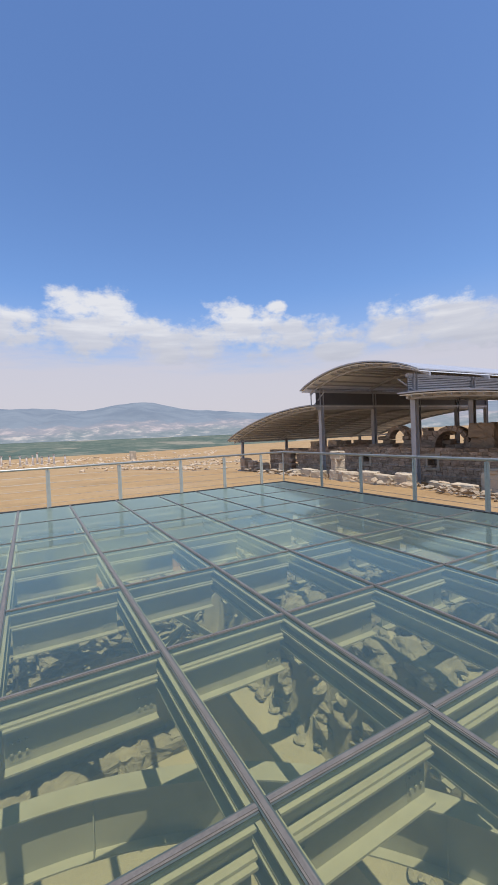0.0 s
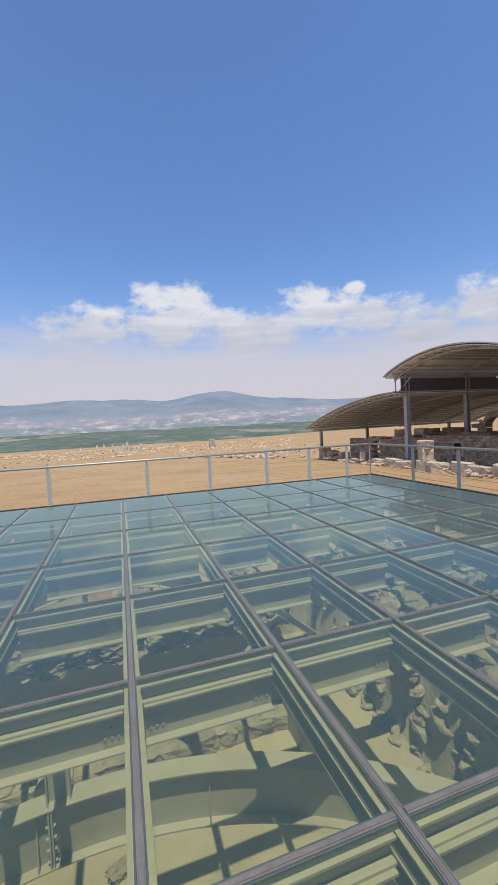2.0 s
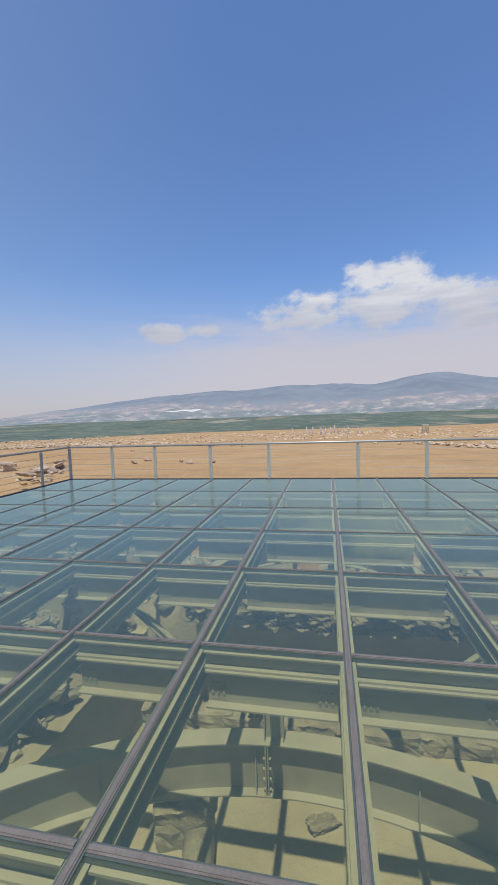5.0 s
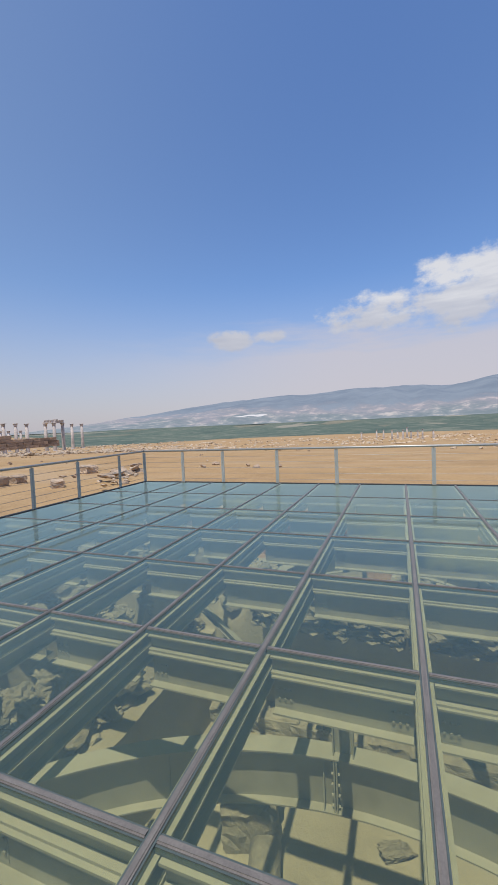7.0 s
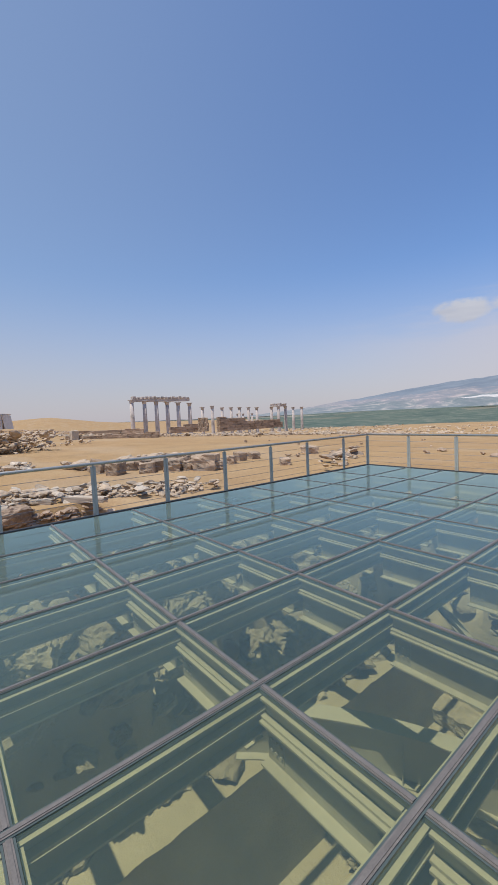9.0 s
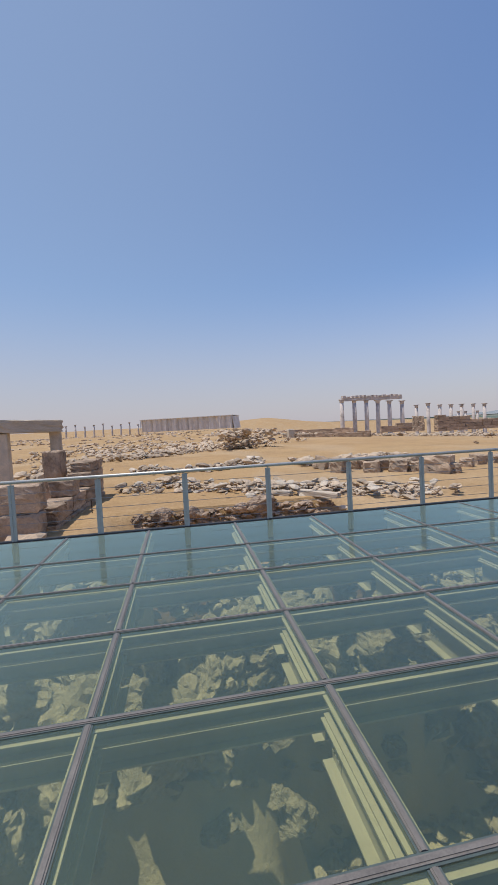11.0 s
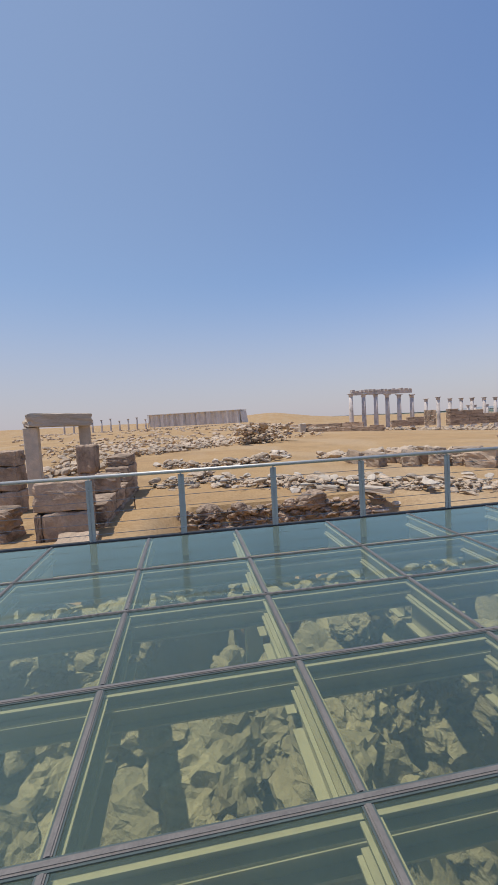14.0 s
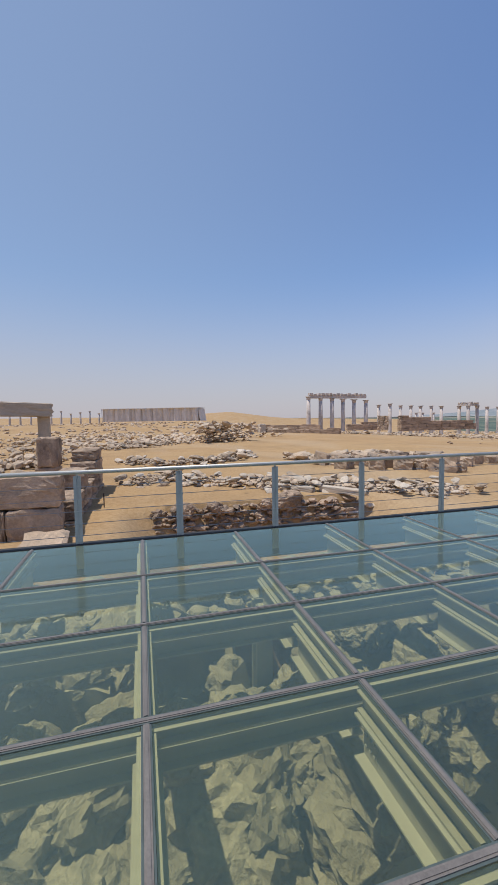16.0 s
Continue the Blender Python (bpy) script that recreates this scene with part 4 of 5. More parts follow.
def stone_strip(pts, count, width, sizes, pool, label, group, seed, small=0, heap=0.25, single=True):
    """Stones laid out in a loose strip along a line of points, heaped two or three high."""
    rng = random.Random(seed)
    segs = list(zip(pts, pts[1:]))
    total = sum(math.hypot(b[0] - a[0], b[1] - a[1]) for a, b in segs)

    def spot():
        s = rng.uniform(0, total)
        for a, b in segs:
            k = math.hypot(b[0] - a[0], b[1] - a[1])
            if s <= k:
                break
            s -= k
        u = min(1.0, s / k)
        return a[0] + (b[0] - a[0]) * u + rng.gauss(0, width / 2), a[1] + (b[1] - a[1]) * u + rng.gauss(0, width / 2)
    for _ in range(count if single else 0):
        x, y = spot()
        drop_stone("field_stone", pool, x, y, rng.uniform(*sizes), rng, label, "stone", group, z=ground_height(x, y) + rng.choice((0, 0, heap)), flat=0.6)
    if small:
        spots = []
        for _ in range(0 if single else count):
            x, y = spot()
            spots.append((x, y, ground_height(x, y) + rng.uniform(0.1, 0.1 + heap), rng.uniform(*sizes)))
        for _ in range(small):
            x, y = spot()
            spots.append((x, y, ground_height(x, y) + rng.uniform(0, heap), rng.uniform(0.15, sizes[0])))
        joined_stones("stone_heap", spots, LIMESTONE, "heap of small pale broken stones", "stone heap", seed + 500)


stone_strip([(-19.4, -4.2), (-18.2, -1.9), (-16.4, -0.2), (-15.6, 1.8), (-14.2, 3.2), (-13.4, 5.2)], 150, 1.0, (0.3, 0.6), PALE, "pale limestone piece laid in a long row on dry earth", "stones in the near row", 1, small=420)
stone_strip([(-28.5, -6.6), (-26.0, -4.6), (-26.5, -1.2), (-30, 1.8)], 70, 1.0, (0.4, 0.8), PALE, "pale limestone piece in a second row", "stones in the second row", 2, small=260)
stone_strip([(-19.2, -6.3), (-21.2, -4.4)], 22, 0.8, (0.3, 0.6), PALE, "small pale stone in a low heap", "stones in a low heap", 3, small=120)
stone_strip([(-48, 1.2), (-52, 6.5)], 70, 2.2, (0.6, 1.4), GREY, "grey stone in a broad mound", "stones in the mound", 4, small=300, heap=2.2, single=False)
stone_strip([(-25.8, 3.4), (-25.2, 5.6), (-26.0, 8.2), (-26.3, 12.0)], 60, 1.0, (0.5, 1.0), PALE, "pale limestone piece in a row behind the blocks", "stones behind the blocks", 6, small=100, single=False)
stone_strip([(-40, -9), (-46, -5), (-50, -1)], 30, 2.2, (0.5, 1.1), PALE, "pale limestone piece far out on the dry field", "far field stones", 7, small=150, single=False)
stone_strip([(-24, -11), (-34, -13), (-44, -15)], 50, 2.5, (0.4, 0.9), PALE, "pale limestone piece beyond the brown wall", "stones beyond the wall", 8, small=150, single=False)
stone_strip([(-18.5, 21), (-15, 15.5), (-13, 12.6)], 16, 1.0, (0.5, 1.2), GREY, "grey stone lying in dry grass", "stones in dry grass", 9, small=30)

# squared grey blocks laid out in a line
rng = random.Random(5)
for x, y, w, dpt, h in [(-22.8, 5.0, 1.1, 0.9, 0.75), (-20.8, 4.4, 0.9, 0.9, 0.85), (-21.8, 6.4, 1.2, 1.0, 0.8), (-20.0, 5.8, 0.9, 0.9, 0.7), (-21.3, 8.0, 1.4, 1.0, 0.9), (-19.5, 7.0, 1.0, 1.0, 0.8),
                         (-19.6, 8.6, 1.5, 1.2, 1.0), (-18.2, 8.3, 1.5, 1.1, 1.05), (-20.3, 12.2, 0.8, 0.8, 0.7), (-19.4, 10.8, 0.7, 0.6, 0.6), (-20.6, 13.6, 1.0, 0.7, 0.6), (-20.2, 18.6, 1.4, 1.0, 0.7), (-16.2, 12.2, 1.1, 0.7, 0.5)]:
    m = pose(x, y, ground_height(x, y) + h * 0.425 - 0.06, rng.uniform(-4, 4), rng.uniform(-4, 4), rng.uniform(-40, 40)) @ Matrix.Diagonal((w * 0.85, dpt * 0.85, h * 0.85, 1))
    tagged(shared("squared_block", rng.choice(BLOCKS_GREY), m), "squared grey stone block set out on dry earth", "stone block", "squared blocks in a line")

rng = random.Random(15)
for i in range(13):
    u = i / 12
    x, y = -23.4 + 5.0 * u + rng.uniform(-0.9, 0.5), 4.6 + 3.9 * u + rng.uniform(-0.4, 0.9)
    w, dpt, h = rng.uniform(0.6, 1.1), rng.uniform(0.6, 0.9), rng.uniform(0.45, 0.75)
    m = pose(x, y, ground_height(x, y) + h * 0.45 - 0.05, rng.uniform(-14, 14), rng.uniform(-14, 14), rng.uniform(-60, 60)) @ Matrix.Diagonal((w, dpt, h, 1))
    tagged(shared("squared_block", rng.choice(BLOCKS_GREY), m), "weathered tan stone block tumbled in a row", "stone block", "squared blocks in a line")
stone_strip([(-24.4, 5.0), (-21.8, 7.2), (-19.2, 9.2)], 36, 0.9, (0.3, 0.7), PALE, "pale limestone piece among the tumbled blocks", "stones among the blocks", 16, small=160)


def long_slab(a, b, label):
    a, b = Vector(a), Vector(b)
    mid, k = (a + b) / 2, (b - a).length
    m = pose(mid.x, mid.y, ground_height(mid.x, mid.y) + 0.1, 2, 0, math.degrees(math.atan2(b.y - a.y, b.x - a.x))) @ Matrix.Diagonal((k, 0.26, 0.2, 1))
    tagged(shared("stone_slab", BLOCKS_PALE[0], m), label, "stone slab", "long slabs by the near row")


long_slab((-15.3, 0.45), (-13.9, 1.45), "long narrow grey stone slab lying by the row")
long_slab((-16.5, -0.9), (-15.2, 0.1), "long narrow grey stone slab lying by the row")

# iron survey stakes
for x, y in ((-15.0, -6.95), (-14.0, -2.0), (-13.6, 3.4)):
    bm = tube(bmesh.new(), (0, 0, -0.2), (0.02, 0, 0.42), 0.018, sides=6)
    tube(bm, (0.02, 0, 0.42), (0.02, 0, 0.44), 0.026, sides=6)
    ob = mesh_object("iron_stake", bm, IRON)
    ob.matrix_basis = pose(x, y, ground_height(x, y))
    tagged(ob, "short rusty iron stake in the dry grass", "stake", "survey stakes")
bm = tube(bmesh.new(), (0, 0, 0.06), (0.3, 2.6, 0.06), 0.05, sides=8)
ob = mesh_object("metal_pole", bm, PLASTER)
ob.matrix_basis = pose(-14.3, 0.6, ground_height(-14.3, 0.6) + 0.25)
tagged(ob, "pale pole lying along the stone row", "pole")

# ---- the colonnades to the west and north-west ----
COL_PARTS = {}


def column_meshes(h, r):
    bm = lathe(bmesh.new(), [(r * 1.02, 0.35), (r, 0.6), (r * 0.97, h * 0.4), (r * 0.84, h * 0.9)], 14)
    shaft = bpy.data.meshes.new("shaft")
    bm.to_mesh(shaft)
    bm.free()
    bm = box(bmesh.new(), -r * 1.4, r * 1.4, -r * 1.4, r * 1.4, -0.5, 0.14)
    lathe(bm, [(r * 1.35, 0.14), (r * 1.4, 0.22), (r * 1.1, 0.28), (r * 1.15, 0.35)], 14)
    foot = bpy.data.meshes.new("base")
    bm.to_mesh(foot)
    bm.free()
    bm = lathe(bmesh.new(), [(r * 0.86, h * 0.9), (r * 0.98, h * 0.915), (r * 0.95, h * 0.95), (r * 1.18, h * 0.98)], 12)
    box(bm, -r * 1.2, r * 1.2, -r * 1.2, r * 1.2, h * 0.98, h)
    cap = bpy.data.meshes.new("capital")
    bm.to_mesh(cap)
    bm.free()
    for me in (shaft, foot, cap):
        me.materials.append(COLUMN)
        me.shade_smooth()
    return shaft, foot, cap


def stone_column(x, y, h, r, label, group):
    key = (h, r)
    if key not in COL_PARTS:
        COL_PARTS[key] = column_meshes(h, r)
    ob = group_empty("stone_column", pose(x, y, ground_height(x, y), 0, 0, (x * 37 + y * 11) % 90), label, "column", group)
    for n, me in zip(("shaft", "base", "capital"), COL_PARTS[key]):
        shared(n, me, Matrix(), ob)
    return ob


def polar(az, dist, ox=-0.25, oy=-2.9):
    a = radians(az)
    return ox + dist * math.sin(a), oy + dist * math.cos(a)


TEMPLE = [polar(az, dist) for az, dist in ((-67.4, 160), (-65.7, 162), (-64.1, 164), (-62.6, 166), (-61.1, 168), (-59.5, 170))]
for x, y in TEMPLE:
    stone_column(x, y, 13.2, 0.85, "tall unfluted grey marble temple column", "temple columns under the architrave")


def entablature(points, z, h, d, label):
    ob = group_empty("architrave", pose(0, 0, 0), label, "architrave", "architraves on columns")
    rng = random.Random(len(points))
    for p, q in zip(points, points[1:]):
        a, b = Vector((*p, z)), Vector((*q, z))
        mid, k = (a + b) / 2, (b - a).length
        turn = math.degrees(math.atan2(b.y - a.y, b.x - a.x))
        m = Matrix.Translation(mid) @ pose(0, 0, 0, 0, 0, turn)
        part("beam", bevelled(box(bmesh.new(), -k / 2 - 0.1, k / 2 - 0.12, -d / 2, d / 2, 0, h, m), 0.03), COLUMN, ob)
        for s in range(3):
            w = rng.uniform(0.5, 0.9) * k / 3
            u = -k / 2 + (s + 0.5) * k / 3
            part("cornice_block", bevelled(box(bmesh.new(), u - w / 2, u + w / 2, -d * 0.6, d * 0.6, h + 0.004, h + h * rng.uniform(0.3, 0.85), m), 0.05), COLUMN, ob)


entablature(TEMPLE, ground_height(*TEMPLE[2]) + 13.0, 1.2, 1.6, "broken marble architrave with cornice pieces on the temple columns")
for az, dist in ((-57.7, 186), (-56.3, 178), (-54.9, 188), (-53.6, 190), (-52.4, 192), (-51.1, 194), (-49.9, 196), (-44.7, 218), (-43.5, 222)):
    x, y = polar(az, dist)
    stone_column(x, y, 12.6, 0.75, "free-standing grey marble column with capital", "free-standing columns")
for az, dist in ((-52.7, 240), (-51.9, 246), (-50.6, 250)):
    x, y = polar(az, dist)
    stone_column(x, y, 11.0, 0.7, "farther free-standing grey column", "farther columns")
GATE = [polar(az, dist) for az, dist in ((-47.8, 208), (-46.8, 204), (-45.8, 210))]
for x, y in GATE:
    stone_column(x, y, 13.0, 0.8, "grey marble column of the small gate", "gate columns")
entablature(GATE, ground_height(*GATE[1]) + 12.85, 1.0, 1.6, "short marble architrave on the gate columns")

# brown terrace walls in front of the columns
a, b = polar(-55.6, 125), polar(-46.5, 146)
masonry("terrace_wall", a, b, 4.6, -2.6, 1.6, (3.0, 1.0), BLOCKS_BROWN, "brown stone terrace wall below the columns", "terrace wall", 51, ragged=0.15, top=lambda u: 4.6 - 2.2 * u)
a, b = polar(-62.5, 128), polar(-57.0, 132)
masonry("terrace_wall", a, b, 2.6, -2.4, 1.4, (3.0, 0.95), BLOCKS_BROWN, "low brown stone wall by the temple", "terrace wall", 52, ragged=0.3)
a, b = polar(-58.4, 122), polar(-57.0, 122)
masonry("stone_pier", a, b, 4.2, -2.2, 2.0, (2.0, 1.4), BLOCKS_GREY, "stump of a grey stone pier", "stone pier", 53, ragged=0.05)
a, b = polar(-84, 150), polar(-66, 136)
masonry("terrace_wall", a, b, 2.0, -2.5, 1.4, (3.6, 0.9), BLOCKS_BROWN, "long low brown retaining wall on the field", "terrace wall", 54, ragged=0.2)
stone_strip([polar(-84, 120), polar(-70, 108), polar(-60, 100)], 46, 4.5, (0.8, 2.2), PALE, "pale stone lying before the temple", "stones before the temple", 61, small=260, single=False)
stone_strip([polar(-58, 98), polar(-46, 106), polar(-36, 130)], 50, 5.5, (0.8, 2.2), PALE, "pale stone scattered before the terrace wall", "stones before the terrace", 62, small=300, single=False)

# long field shelter covered with tarpaulin
sx, sy = polar(-95.2, 200, -1.3, -4.5)
ex, ey = polar(-82.4, 182, -1.3, -4.5)


def tarp_shelter():
    a, b = Vector((sx, sy, 0)), Vector((ex, ey, 0))
    k = (b - a).length
    turn = math.degrees(math.atan2(b.y - a.y, b.x - a.x))
    ob = group_empty("field_shelter", pose(sx, sy, ground_height(sx, sy) + 1.0, 0, 0, turn), "long low shelter hung with grey tarpaulin under a pale roof", "shelter")
    bm = bmesh.new()
    n = 90
    rows = []
    for i in range(n + 1):
        u = k * i / n
        w = 0.5 * math.sin(i * 1.9) + 0.5 * math.sin(i * 0.7) + 0.3 * math.sin(i * 3.1)
        rows.append([bm.verts.new((u, w + 0.25 * (1 - v), 5.8 * v)) for v in (0, 0.5, 1)])
    for p, q in zip(rows, rows[1:]):
        for v in range(2):
            bm.faces.new((p[v], q[v], q[v + 1], p[v + 1]))
    part("front_sheet", bm, TARP, ob, smooth=True)
    bm = box(bmesh.new(), k - 0.1, k + 0.3, 0.1, 10, 0, 5.6)
    for v in bm.verts:
        if v.co.z < 1:
            v.co.x += 0.9
    part("end_sheet", bm, TARP, ob)
    part("back_sheet", box(bmesh.new(), 0, k, 10, 10.2, 0, 5.6), TARP, ob)
    part("roof", box(bmesh.new(), -0.4, k + 0.5, -0.9, 10.6, 5.8, 6.1), PLASTER, ob, "pale roof sheet")
    for i in range(2):
        part("post", tube(bmesh.new(), (k * i, -0.75, -0.3), (k * i, -0.75, 5.8), 0.14, sides=8), DARKSTEEL, ob)


tarp_shelter()
for i in range(11):
    x, y = polar(-106 + i * 1.15, 215, -1.3, -4.5)
    stone_column(x, y, 5.6 + 0.6 * ((i * 7) % 3), 0.45, "short weathered column of the colonnaded street", "street columns")

# ---- north: dry field with distant columns and scattered stones ----
for az, dist in ((-4.9, 165), (-0.9, 160), (-0.2, 168), (0.5, 160), (1.0, 170), (1.5, 162), (2.3, 165), (2.9, 160), (4.2, 162), (-2.9, 175), (-2.0, 172)):
    x, y = polar(az, dist)
    stone_column(x, y, 3.0 + 1.3 * ((int(dist) * 7) % 3) / 2, 0.34, "distant pale column standing on the field edge", "distant columns to the north")
x, y = polar(12.4, 158)
masonry("ruined_pier", (x, y), (x + 2.2, y), 3.8, ground_height(x, y) - 0.2, 1.6, (1.2, 0.9), BLOCKS_PALE, "distant pale stone ruin stump", "ruin", 71, ragged=0.1)


def far_scatter(name, az0, az1, r0, r1, count, sizes, material, seed, label):
    rng = random.Random(seed)
    spots = []
    for _ in range(count):
        x, y = polar(rng.uniform(az0, az1), rng.uniform(r0, r1))
        k = rng.randint(1, 4)
        for _ in range(k):
            px, py = x + rng.gauss(0, 1.3), y + rng.gauss(0, 1.0)
            spots.append((px, py, ground_height(px, py) + 0.1, rng.uniform(*sizes)))
    joined_stones(name, spots, material, label, "scattered stones", seed)


far_scatter("far_stones", -42, 24, 130, 200, 420, (0.5, 1.6), LIMESTONE, 81, "pale stones strewn along the far field edge")
far_scatter("far_stones", 8, 30, 45, 130, 130, (0.3, 1.0), LIMESTONE, 82, "pale stones strewn on the dry slope")
far_scatter("far_stones", -60, -30, 110, 260, 420, (0.5, 1.8), LIMESTONE, 83, "pale stones strewn over the plateau")
far_scatter("far_stones", -112, -62, 90, 260, 500, (0.4, 1.6), GREYSTONE, 84, "grey and brown stones strewn over the plateau")
far_scatter("far_stones", -50, -5, 25, 110, 26, (0.2, 0.6), BROWNSTONE, 85, "few brown stones in the dry field")
far_scatter("far_stones", -104, -86, 50, 90, 120, (0.4, 1.3), LIMESTONE, 86, "pale stones strewn on the dry field")

# white travertine terraces across the valley
bm = bmesh.new()
ring = []
for i in range(25):
    a = 2 * math.pi * i / 24
    ring.append((radians(-20.7) + radians(2.7) * math.cos(a), 1.2 + 0.15 * math.sin(a) * (1.3 + math.cos(a)) * (0.7 + 0.5 * math.sin(a * 5)) + 0.1 * math.cos(a)))
cx = bm.verts.new((2267 * math.sin(radians(-20.7)), 2267 * math.cos(radians(-20.7)), 1.75 + 2250 * math.tan(radians(1.25)) + 2))
vs = [bm.verts.new(((2150 + 420 * (e - 0.97)) * math.sin(a), (2150 + 420 * (e - 0.97)) * math.cos(a), 1.75 + 2250 * math.tan(radians(e)))) for a, e in ring[:-1]]
for i in range(24):
    bm.faces.new((cx, vs[i], vs[(i + 1) % 24]))
tagged(mesh_object("travertine_terraces_backdrop", bm, PLASTER), "white travertine slope across the valley", "white slope", kind="structure")


# further rows of stones and low walls across the western field
for k, (az0, d0, az1, d1) in enumerate(((-104, 38, -92, 44), (-101, 62, -90, 66), (-100, 84, -89, 86), (-92, 58, -83, 52), (-80, 60, -72, 66), (-110, 48, -103, 60), (-112, 26, -104, 30), (-108, 70, -101, 78))):
    stone_strip([polar(az0, d0, -1.3, -4.5), polar(az1, d1, -1.3, -4.5)], 26, 1.6, (0.4, 1.0), PALE, "", "", 700 + k, small=70, heap=0.5, single=False)
a, b = polar(-76, 92), polar(-64, 86)
masonry("retaining_wall", a, b, 1.3, -1.8, 0.8, (1.6, 0.45), BLOCKS_BROWN, "low broken retaining wall on the dry field", "retaining wall", 56, ragged=0.4)
x, y = polar(-75, 90)
ob = shared("standing_stone", BLOCKS_PALE[0], pose(x, y, ground_height(x, y) + 0.9) @ Matrix.Diagonal((1.6, 1.4, 2.0, 1)))
tagged(ob, "squat pale stone standing by the retaining wall", "standing stone")

# ---- north-east: ruined house under a steel canopy ----
CX0, CX1 = 20.2, 44.0
SLATE = surface("dark_panel", (0.10, 0.10, 0.115), 0.6, 0.1, scale=0.8, vary=0.15, bump=0.03, fine=14)
canopy = group_empty("steel_canopy", pose(0, 0, 0), "grey steel canopy with raised barrel vault and curved side roofs", "canopy")


def curved_sheet(name, profile, x0, x1, thick, material, label=""):
    """A sheet roof: the profile of (y, z) points swept along x, with thickness."""
    bm = bmesh.new()
    loops = [[bm.verts.new((x, y, z + dz)) for x, dz in ((x0, 0), (x1, 0), (x1, thick), (x0, thick))] for y, z in profile]
    for p, q in zip(loops, loops[1:]):
        for i in range(4):
            j = (i + 1) % 4
            bm.faces.new((p[i], p[j], q[j], q[i]))
    bm.faces.new(loops[0][::-1])
    bm.faces.new(loops[-1])
    bmesh.ops.recalc_face_normals(bm, faces=bm.faces)
    return part(name, bm, material, canopy, label)


def vault(n=16):
    pts = []
    for i in range(n + 1):
        u = i / n
        pts.append((12.0 + 11.2 * u, 4.95 + 1.2 * math.sin(math.pi * u) ** 0.8))
    return pts


def side_roof(sign, n=12):
    pts = []
    for i in range(n + 1):
        u = i / n
        y = 17.85 + sign * (4.3 + 15.2 * u)
        pts.append((y, 0.95 + 2.75 * math.cos(u * math.pi / 2) ** 0.85 if u < 1 else 0.95))
    return pts


curved_sheet("vault_sheet", vault(), CX0 - 0.5, CX1, 0.08, SHEET, "pale grey ribbed sheet over the vault")
# pale linings brighten the shaded roof undersides by their colour
curved_sheet("vault_lining", [(y, z - 0.1) for y, z in vault()], CX0 - 0.3, CX1, 0.05, SOFFIT, "pale lining under the roof, colour lightened against its shade")
for sign in (1, -1):
    curved_sheet("side_sheet", side_roof(sign), CX0 - 0.4, CX1, 0.08, SHEET, "pale grey ribbed sheet over the side roof")
    curved_sheet("side_lining", [(y, z - 0.1) for y, z in side_roof(sign)], CX0 - 0.2, CX1, 0.05, SOFFIT, "pale lining under the roof, colour lightened against its shade")
    # upright ribbed cladding between the roofs
    y = 17.85 + sign * 4.45
    if sign < 0:
        for k in range(12):
            z = 3.64 + k * 0.112
            part("cladding_rib", box(bmesh.new(), CX0 + 0.4, CX1, y - 0.045, y + 0.03, z, z + 0.062), SHEET, canopy)
    else:
        for k in range(14):
            x = CX0 + 0.6 + k * 1.68
            part("cladding_panel", box(bmesh.new(), x, x + 1.6, y - 0.04, y + 0.04, 3.62, 4.98), SLATE, canopy, "dark grey panel of the clerestory")
    part("cladding_back", box(bmesh.new(), CX0 + 0.4, CX1, y - 0.02 - sign * 0.03, y + 0.02 - sign * 0.03, 3.6, 4.95), SLATE, canopy)


def arc_rib(profile, x, depth, width, name="rib"):
    bm = bmesh.new()
    loops = [[bm.verts.new((x + dx, y, z + dz)) for dx, dz in ((-width, -0.12), (width, -0.12), (width, -0.12 - depth), (-width, -0.12 - depth))] for y, z in profile]
    for p, q in zip(loops, loops[1:]):
        for i in range(4):
            j = (i + 1) % 4
            bm.faces.new((p[i], p[j], q[j], q[i]))
    bm.faces.new(loops[0][::-1])
    bm.faces.new(loops[-1])
    bmesh.ops.recalc_face_normals(bm, faces=bm.faces)
    part(name, bm, DARKSTEEL, canopy)


FRAMES = (20.8, 26.7, 32.6, 38.5, 43.6)
for x in FRAMES:
    arc_rib(vault(), x, 0.2, 0.07)
    arc_rib(side_roof(1), x, 0.2, 0.07)
    arc_rib(side_roof(-1), x, 0.2, 0.07)
    for y, top in ((36.0, 1.0), (22.3, 5.0), (13.4, 5.0), (-0.4, 1.0)):
        g = ground_height(x, y)
        w = 0.17 if top > 2 else 0.13
        bm = i_beam(bmesh.new(), (0, 0, 0), (top - g + 0.3, 0, 0), 2 * w, 2 * w, 0.025, 0.02)
        ob = part("column", bm, DARKSTEEL, canopy)
        ob.matrix_basis = pose(x + w, y, g - 0.3, 0, -90, 0)
        part("base_plate", box(bmesh.new(), x - 0.3, x + 0.3, y - 0.3, y + 0.3, g - 0.1, g + 0.12), DARKSTEEL, canopy)
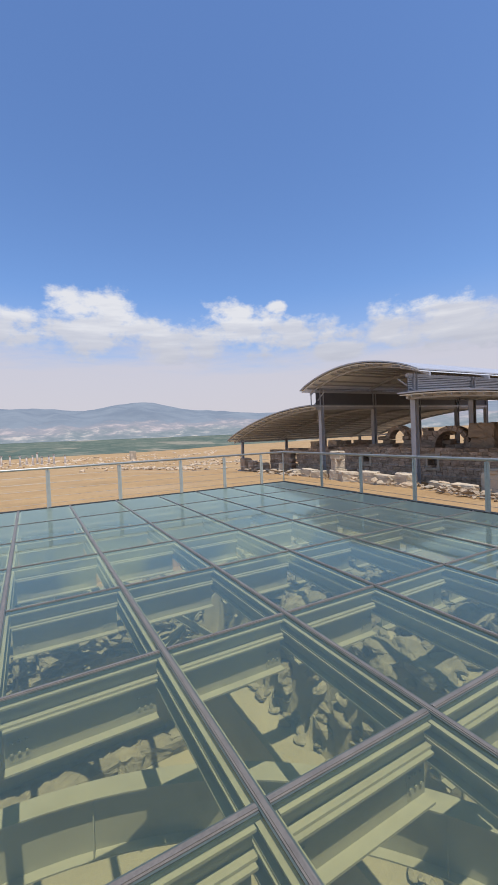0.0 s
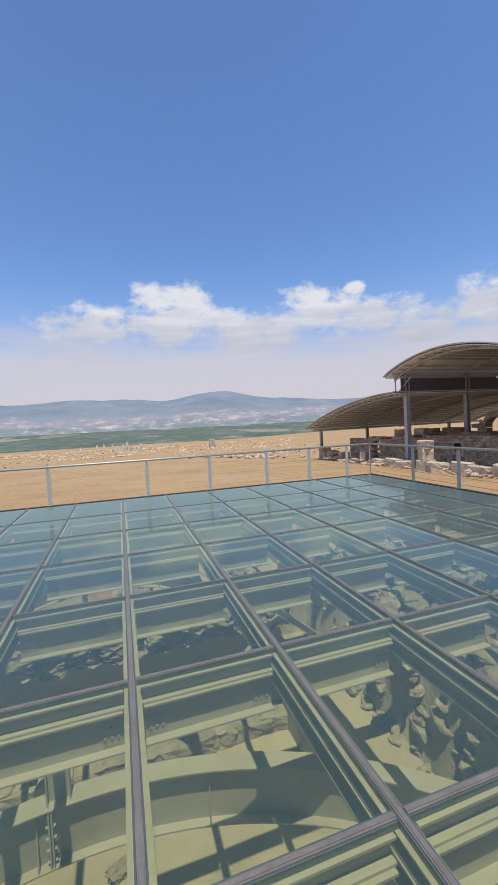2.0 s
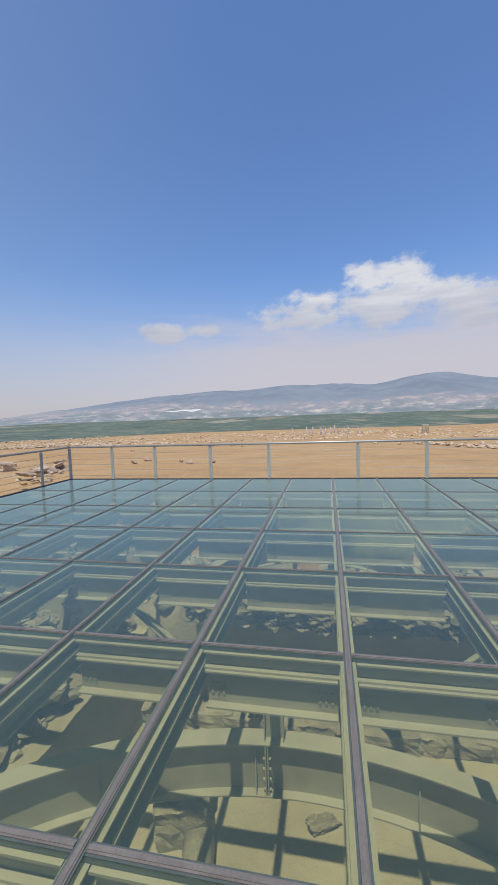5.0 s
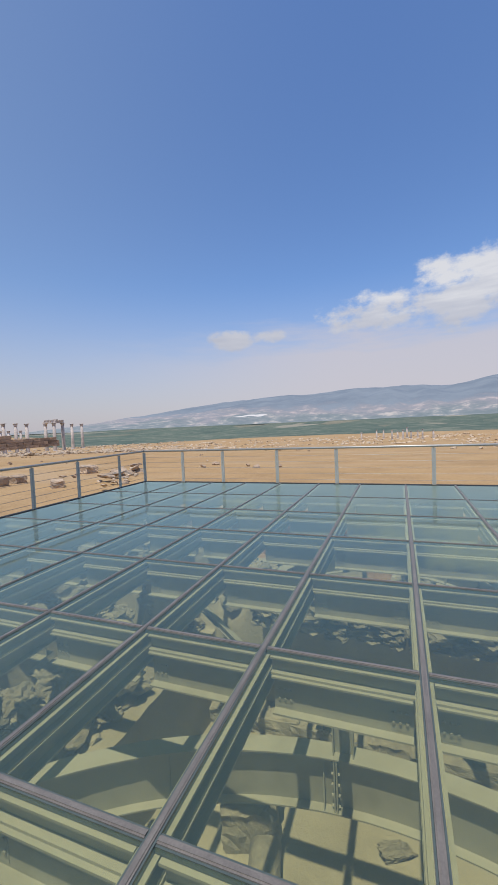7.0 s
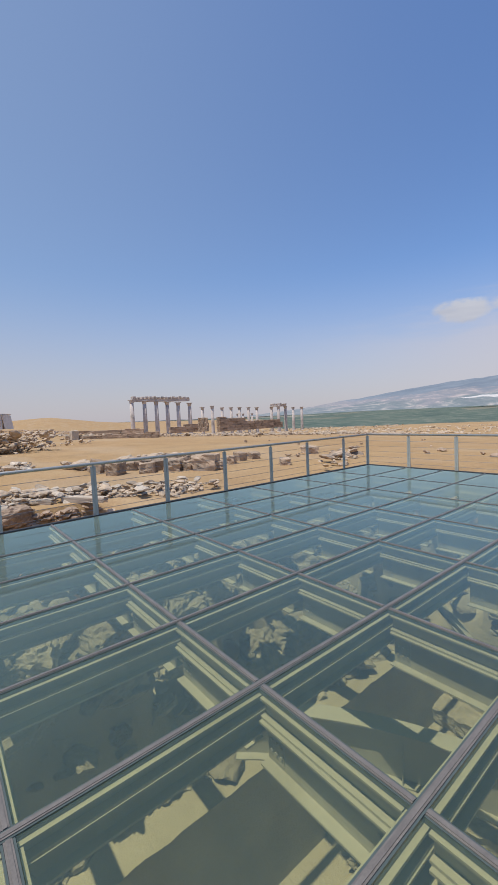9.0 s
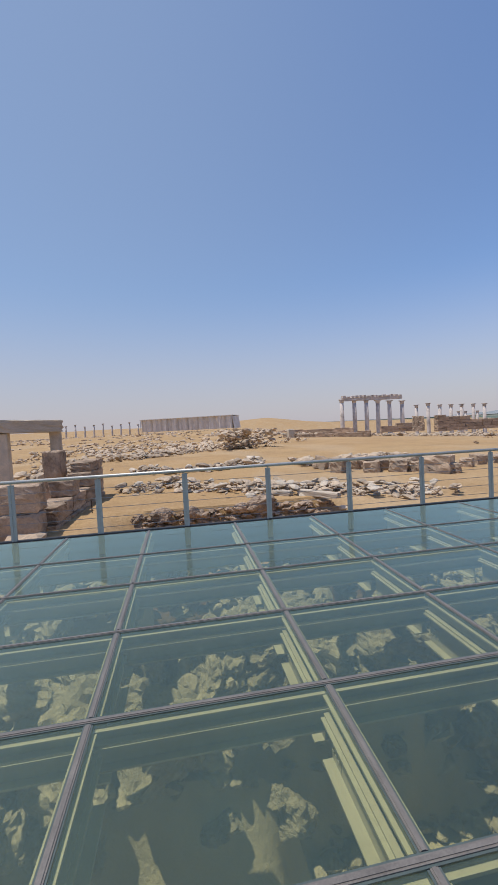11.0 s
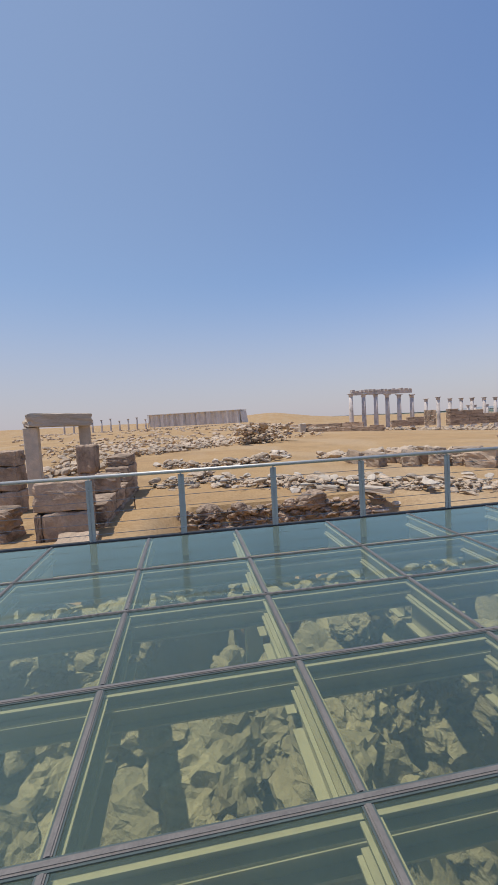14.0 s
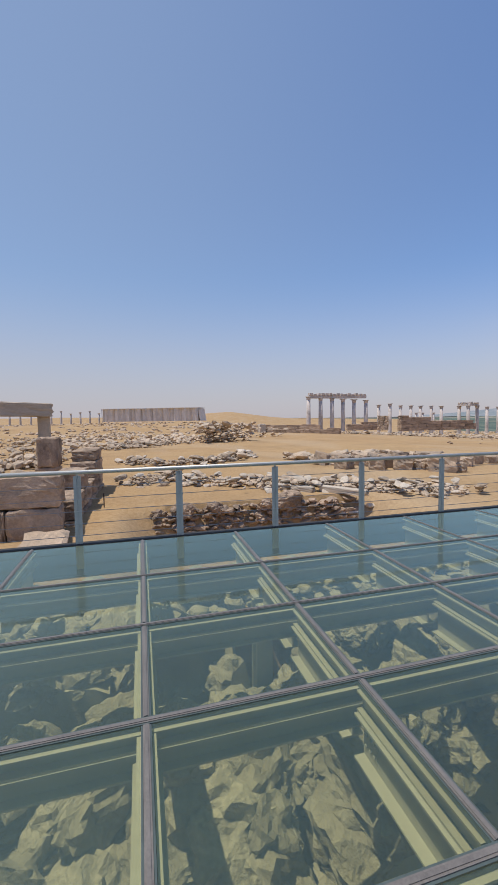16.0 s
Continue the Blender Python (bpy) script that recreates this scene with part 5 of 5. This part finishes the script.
# purlins along the vaults
for prof, count in ((vault(), 14), (side_roof(1, 36), 18), (side_roof(-1, 36), 18)):
    for k in range(1, count):
        i = round(k * (len(prof) - 1) / count)
        y, z = prof[i]
        part("purlin", box(bmesh.new(), CX0 - 0.2, CX1, y - 0.03, y + 0.03, z - 0.24, z - 0.13), DARKSTEEL, canopy)
for y, z in ((22.3, 3.4), (13.4, 3.4), (36.0, 0.75), (-0.4, 0.75), (22.3, 4.75), (13.4, 4.75)):
    part("edge_beam", box(bmesh.new(), CX0 + 0.3, CX1, y - 0.09, y + 0.09, z, z + 0.2), DARKSTEEL, canopy)
for y in (22.3, 13.4):
    for s in (-1, 1):
        part("strut", tube(bmesh.new(), (20.8, y, 4.1), (20.8, y + s * 0.9, 4.75 if (y > 18) != (s > 0) else 3.5), 0.05, sides=6), DARKSTEEL, canopy)
# rainwater pipe
part("downpipe", tube(bmesh.new(), (20.5, 22.75, 3.4), (20.5, 22.75, 4.7), 0.05, sides=8), SHEET, canopy)

# walls of the ruined house
HOUSESTONE = surface("house_rubble", (0.48, 0.36, 0.27), 0.95, scale=2.2, vary=0.4, bump=0.8, fine=16, rand=0.25, stain=(0.30, 0.21, 0.15))
SMALL = [block_mesh(s, 0.04, HOUSESTONE) for s in range(90, 94)] + [block_mesh(95, 0.05, BROWNSTONE)]
masonry("house_wall", (23.4, 0.0), (23.4, 33.5), 2.55, -2.25, 0.7, (0.42, 0.2), SMALL, "brown rubble-stone house wall with small windows", "house wall", 91, ragged=0.1,
        top=lambda u: 2.7 - 0.5 * smooth(0.6, 1, u), openings=((8.6, 9.3, 1.2, 2.1), (13.3, 14.0, 1.3, 2.1), (19.0, 19.8, 1.4, 2.2), (4.2, 4.9, 1.2, 2.2), (28.5, 29.5, 0.2, 1.9)))
masonry("house_wall", (26.4, 4.0), (26.4, 25.5), 3.9, -2.3, 0.7, (0.72, 0.3), SMALL, "higher brown inner wall with a doorway arch", "house wall", 92, ragged=0.18,
        top=lambda u: 4.1 - 1.5 * abs(math.sin(u * 9)) * (u > 0.72) - 0.9 * (u < 0.28), openings=((14.1, 15.6, 2.3, 3.75), (9.2, 10.6, 2.6, 3.6)))
masonry("house_wall", (30.0, 2.0), (30.0, 30.0), 2.9, -2.3, 0.8, (1.1, 0.42), SMALL, "brown back wall of the ruined house", "house wall", 93, ragged=0.2)


def pale_frame(y, z, w, h):
    ob = group_empty("window_surround", pose(23.02, y, z), "pale stone surround of a small window", "window surround", "pale window surrounds")
    for n, b in (("jamb", (-0.05, 0.06, -w / 2 - 0.14, -w / 2, 0, h)), ("jamb", (-0.05, 0.06, w / 2, w / 2 + 0.14, 0, h)), ("sill", (-0.06, 0.06, -w / 2 - 0.2, w / 2 + 0.2, -0.16, 0)), ("lintel", (-0.055, 0.06, -w / 2 - 0.2, w / 2 + 0.2, h, h + 0.16))):
        part(n, bevelled(box(bmesh.new(), *b), 0.015), WHITESTONE, ob)


for y in (8.95, 13.65, 19.4, 4.55):
    pale_frame(y, -1.0, 0.7, 0.75)


def stone_arch(x, y, z, r, label):
    """Voussoirs set in a half ring, each its own piece."""
    ob = group_empty("stone_arch", pose(x, y, z), label, "stone arch", "arches of the house")
    n = 11
    for i in range(n):
        a = math.pi * (i + 0.5) / n
        m = pose(0, r * math.cos(a), r * math.sin(a), math.degrees(a) - 90, 0, 0) @ Matrix.Diagonal((0.75, 2 * r * math.tan(math.pi / n / 2) * 0.97, 0.34, 1))
        shared("voussoir", SMALL[i % 5], m, ob)


stone_arch(26.2, 18.85, 0.75, 0.92, "rough brown stone arch over the doorway")
stone_arch(25.6, 13.9, 0.2, 1.3, "springing brown stone vault arch")
rng = random.Random(3)
for x, y, w, dp, h, z in ((24.4, 11.0, 1.0, 1.6, 0.9, 1.3), (24.4, 11.0, 0.8, 1.5, 0.8, 0.5), (24.8, 8.0, 1.2, 2.2, 1.5, 1.0), (24.6, 6.0, 1.0, 1.5, 0.8, 0.9), (24.0, 24.0, 0.8, 1.0, 0.7, 0.45), (24.0, 26.5, 0.8, 1.2, 0.6, 0.4)):
    m = pose(x, y, z, 0, 0, rng.uniform(-8, 8)) @ Matrix.Diagonal((w, dp, h, 1))
    tagged(shared("wall_block", rng.choice(BLOCKS_GREY), m), "large squared grey block on the house wall", "stone block", "large blocks on the house wall")

# fallen marble in front of the house
for x, y, w, dp, h, lift in ((18.9, 18.0, 0.9, 0.9, 0.8, 0), (18.95, 18.05, 0.75, 0.7, 0.75, 0.8), (18.9, 18.0, 0.7, 0.8, 0.55, 1.55), (18.8, 16.9, 1.1, 1.0, 0.75, 0), (19.2, 15.4, 0.7, 1.1, 0.85, 0), (19.4, 14.4, 0.8, 1.4, 0.7, 0), (19.7, 13.0, 0.8, 1.0, 0.85, 0), (19.0, 20.2, 0.8, 1.0, 0.6, 0), (19.2, 21.6, 0.8, 1.2, 0.7, 0), (19.8, 24.0, 0.9, 1.0, 0.6, 0), (20.2, 26.8, 0.6, 0.6, 1.1, 0), (19.6, 10.6, 0.6, 1.7, 0.4, 0), (19.4, 9.2, 0.7, 1.1, 0.45, 0), (20.6, 8.2, 0.8, 1.4, 1.0, 0), (20.8, 7.9, 0.9, 1.6, 0.3, 1.0)):
    m = pose(x, y, ground_height(x, y) + h / 2 - 0.08 + lift, rng.uniform(-3, 3), rng.uniform(-3, 3), rng.uniform(-30, 30)) @ Matrix.Diagonal((w, dp, h, 1))
    tagged(shared("marble_block", rng.choice(BLOCKS_PALE), m), "pale weathered marble block before the house", "stone block", "marble blocks before the house")
stone_strip([(18.6, 8.2), (19.2, 12.5), (19.2, 18.5), (19.6, 26), (20.5, 34)], 60, 0.9, (0.3, 0.75), PALE, "pale broken stone before the house", "stones before the house", 95, small=160)
stone_strip([(16.4, 3.0), (17.2, 7.0), (17.6, 9.4)], 30, 0.8, (0.25, 0.5), PALE, "small pale stone on dry earth by the deck", "stones by the house", 96, small=140, single=False)
# dark wall stubs at the canopy edge
for x, y, w, h in ((21.0, 35.2, 1.3, 1.5), (21.2, 33.8, 1.2, 1.1), (20.9, 31.2, 1.0, 1.0)):
    m = pose(x, y, ground_height(x, y) + h / 2 - 0.1, 2, -2, rng.uniform(-15, 15)) @ Matrix.Diagonal((0.9, w, h, 1))
    tagged(shared("wall_stub", rng.choice(SMALL), m), "dark brown stub of a rubble wall under the canopy edge", "stone block", "wall stubs by the canopy")
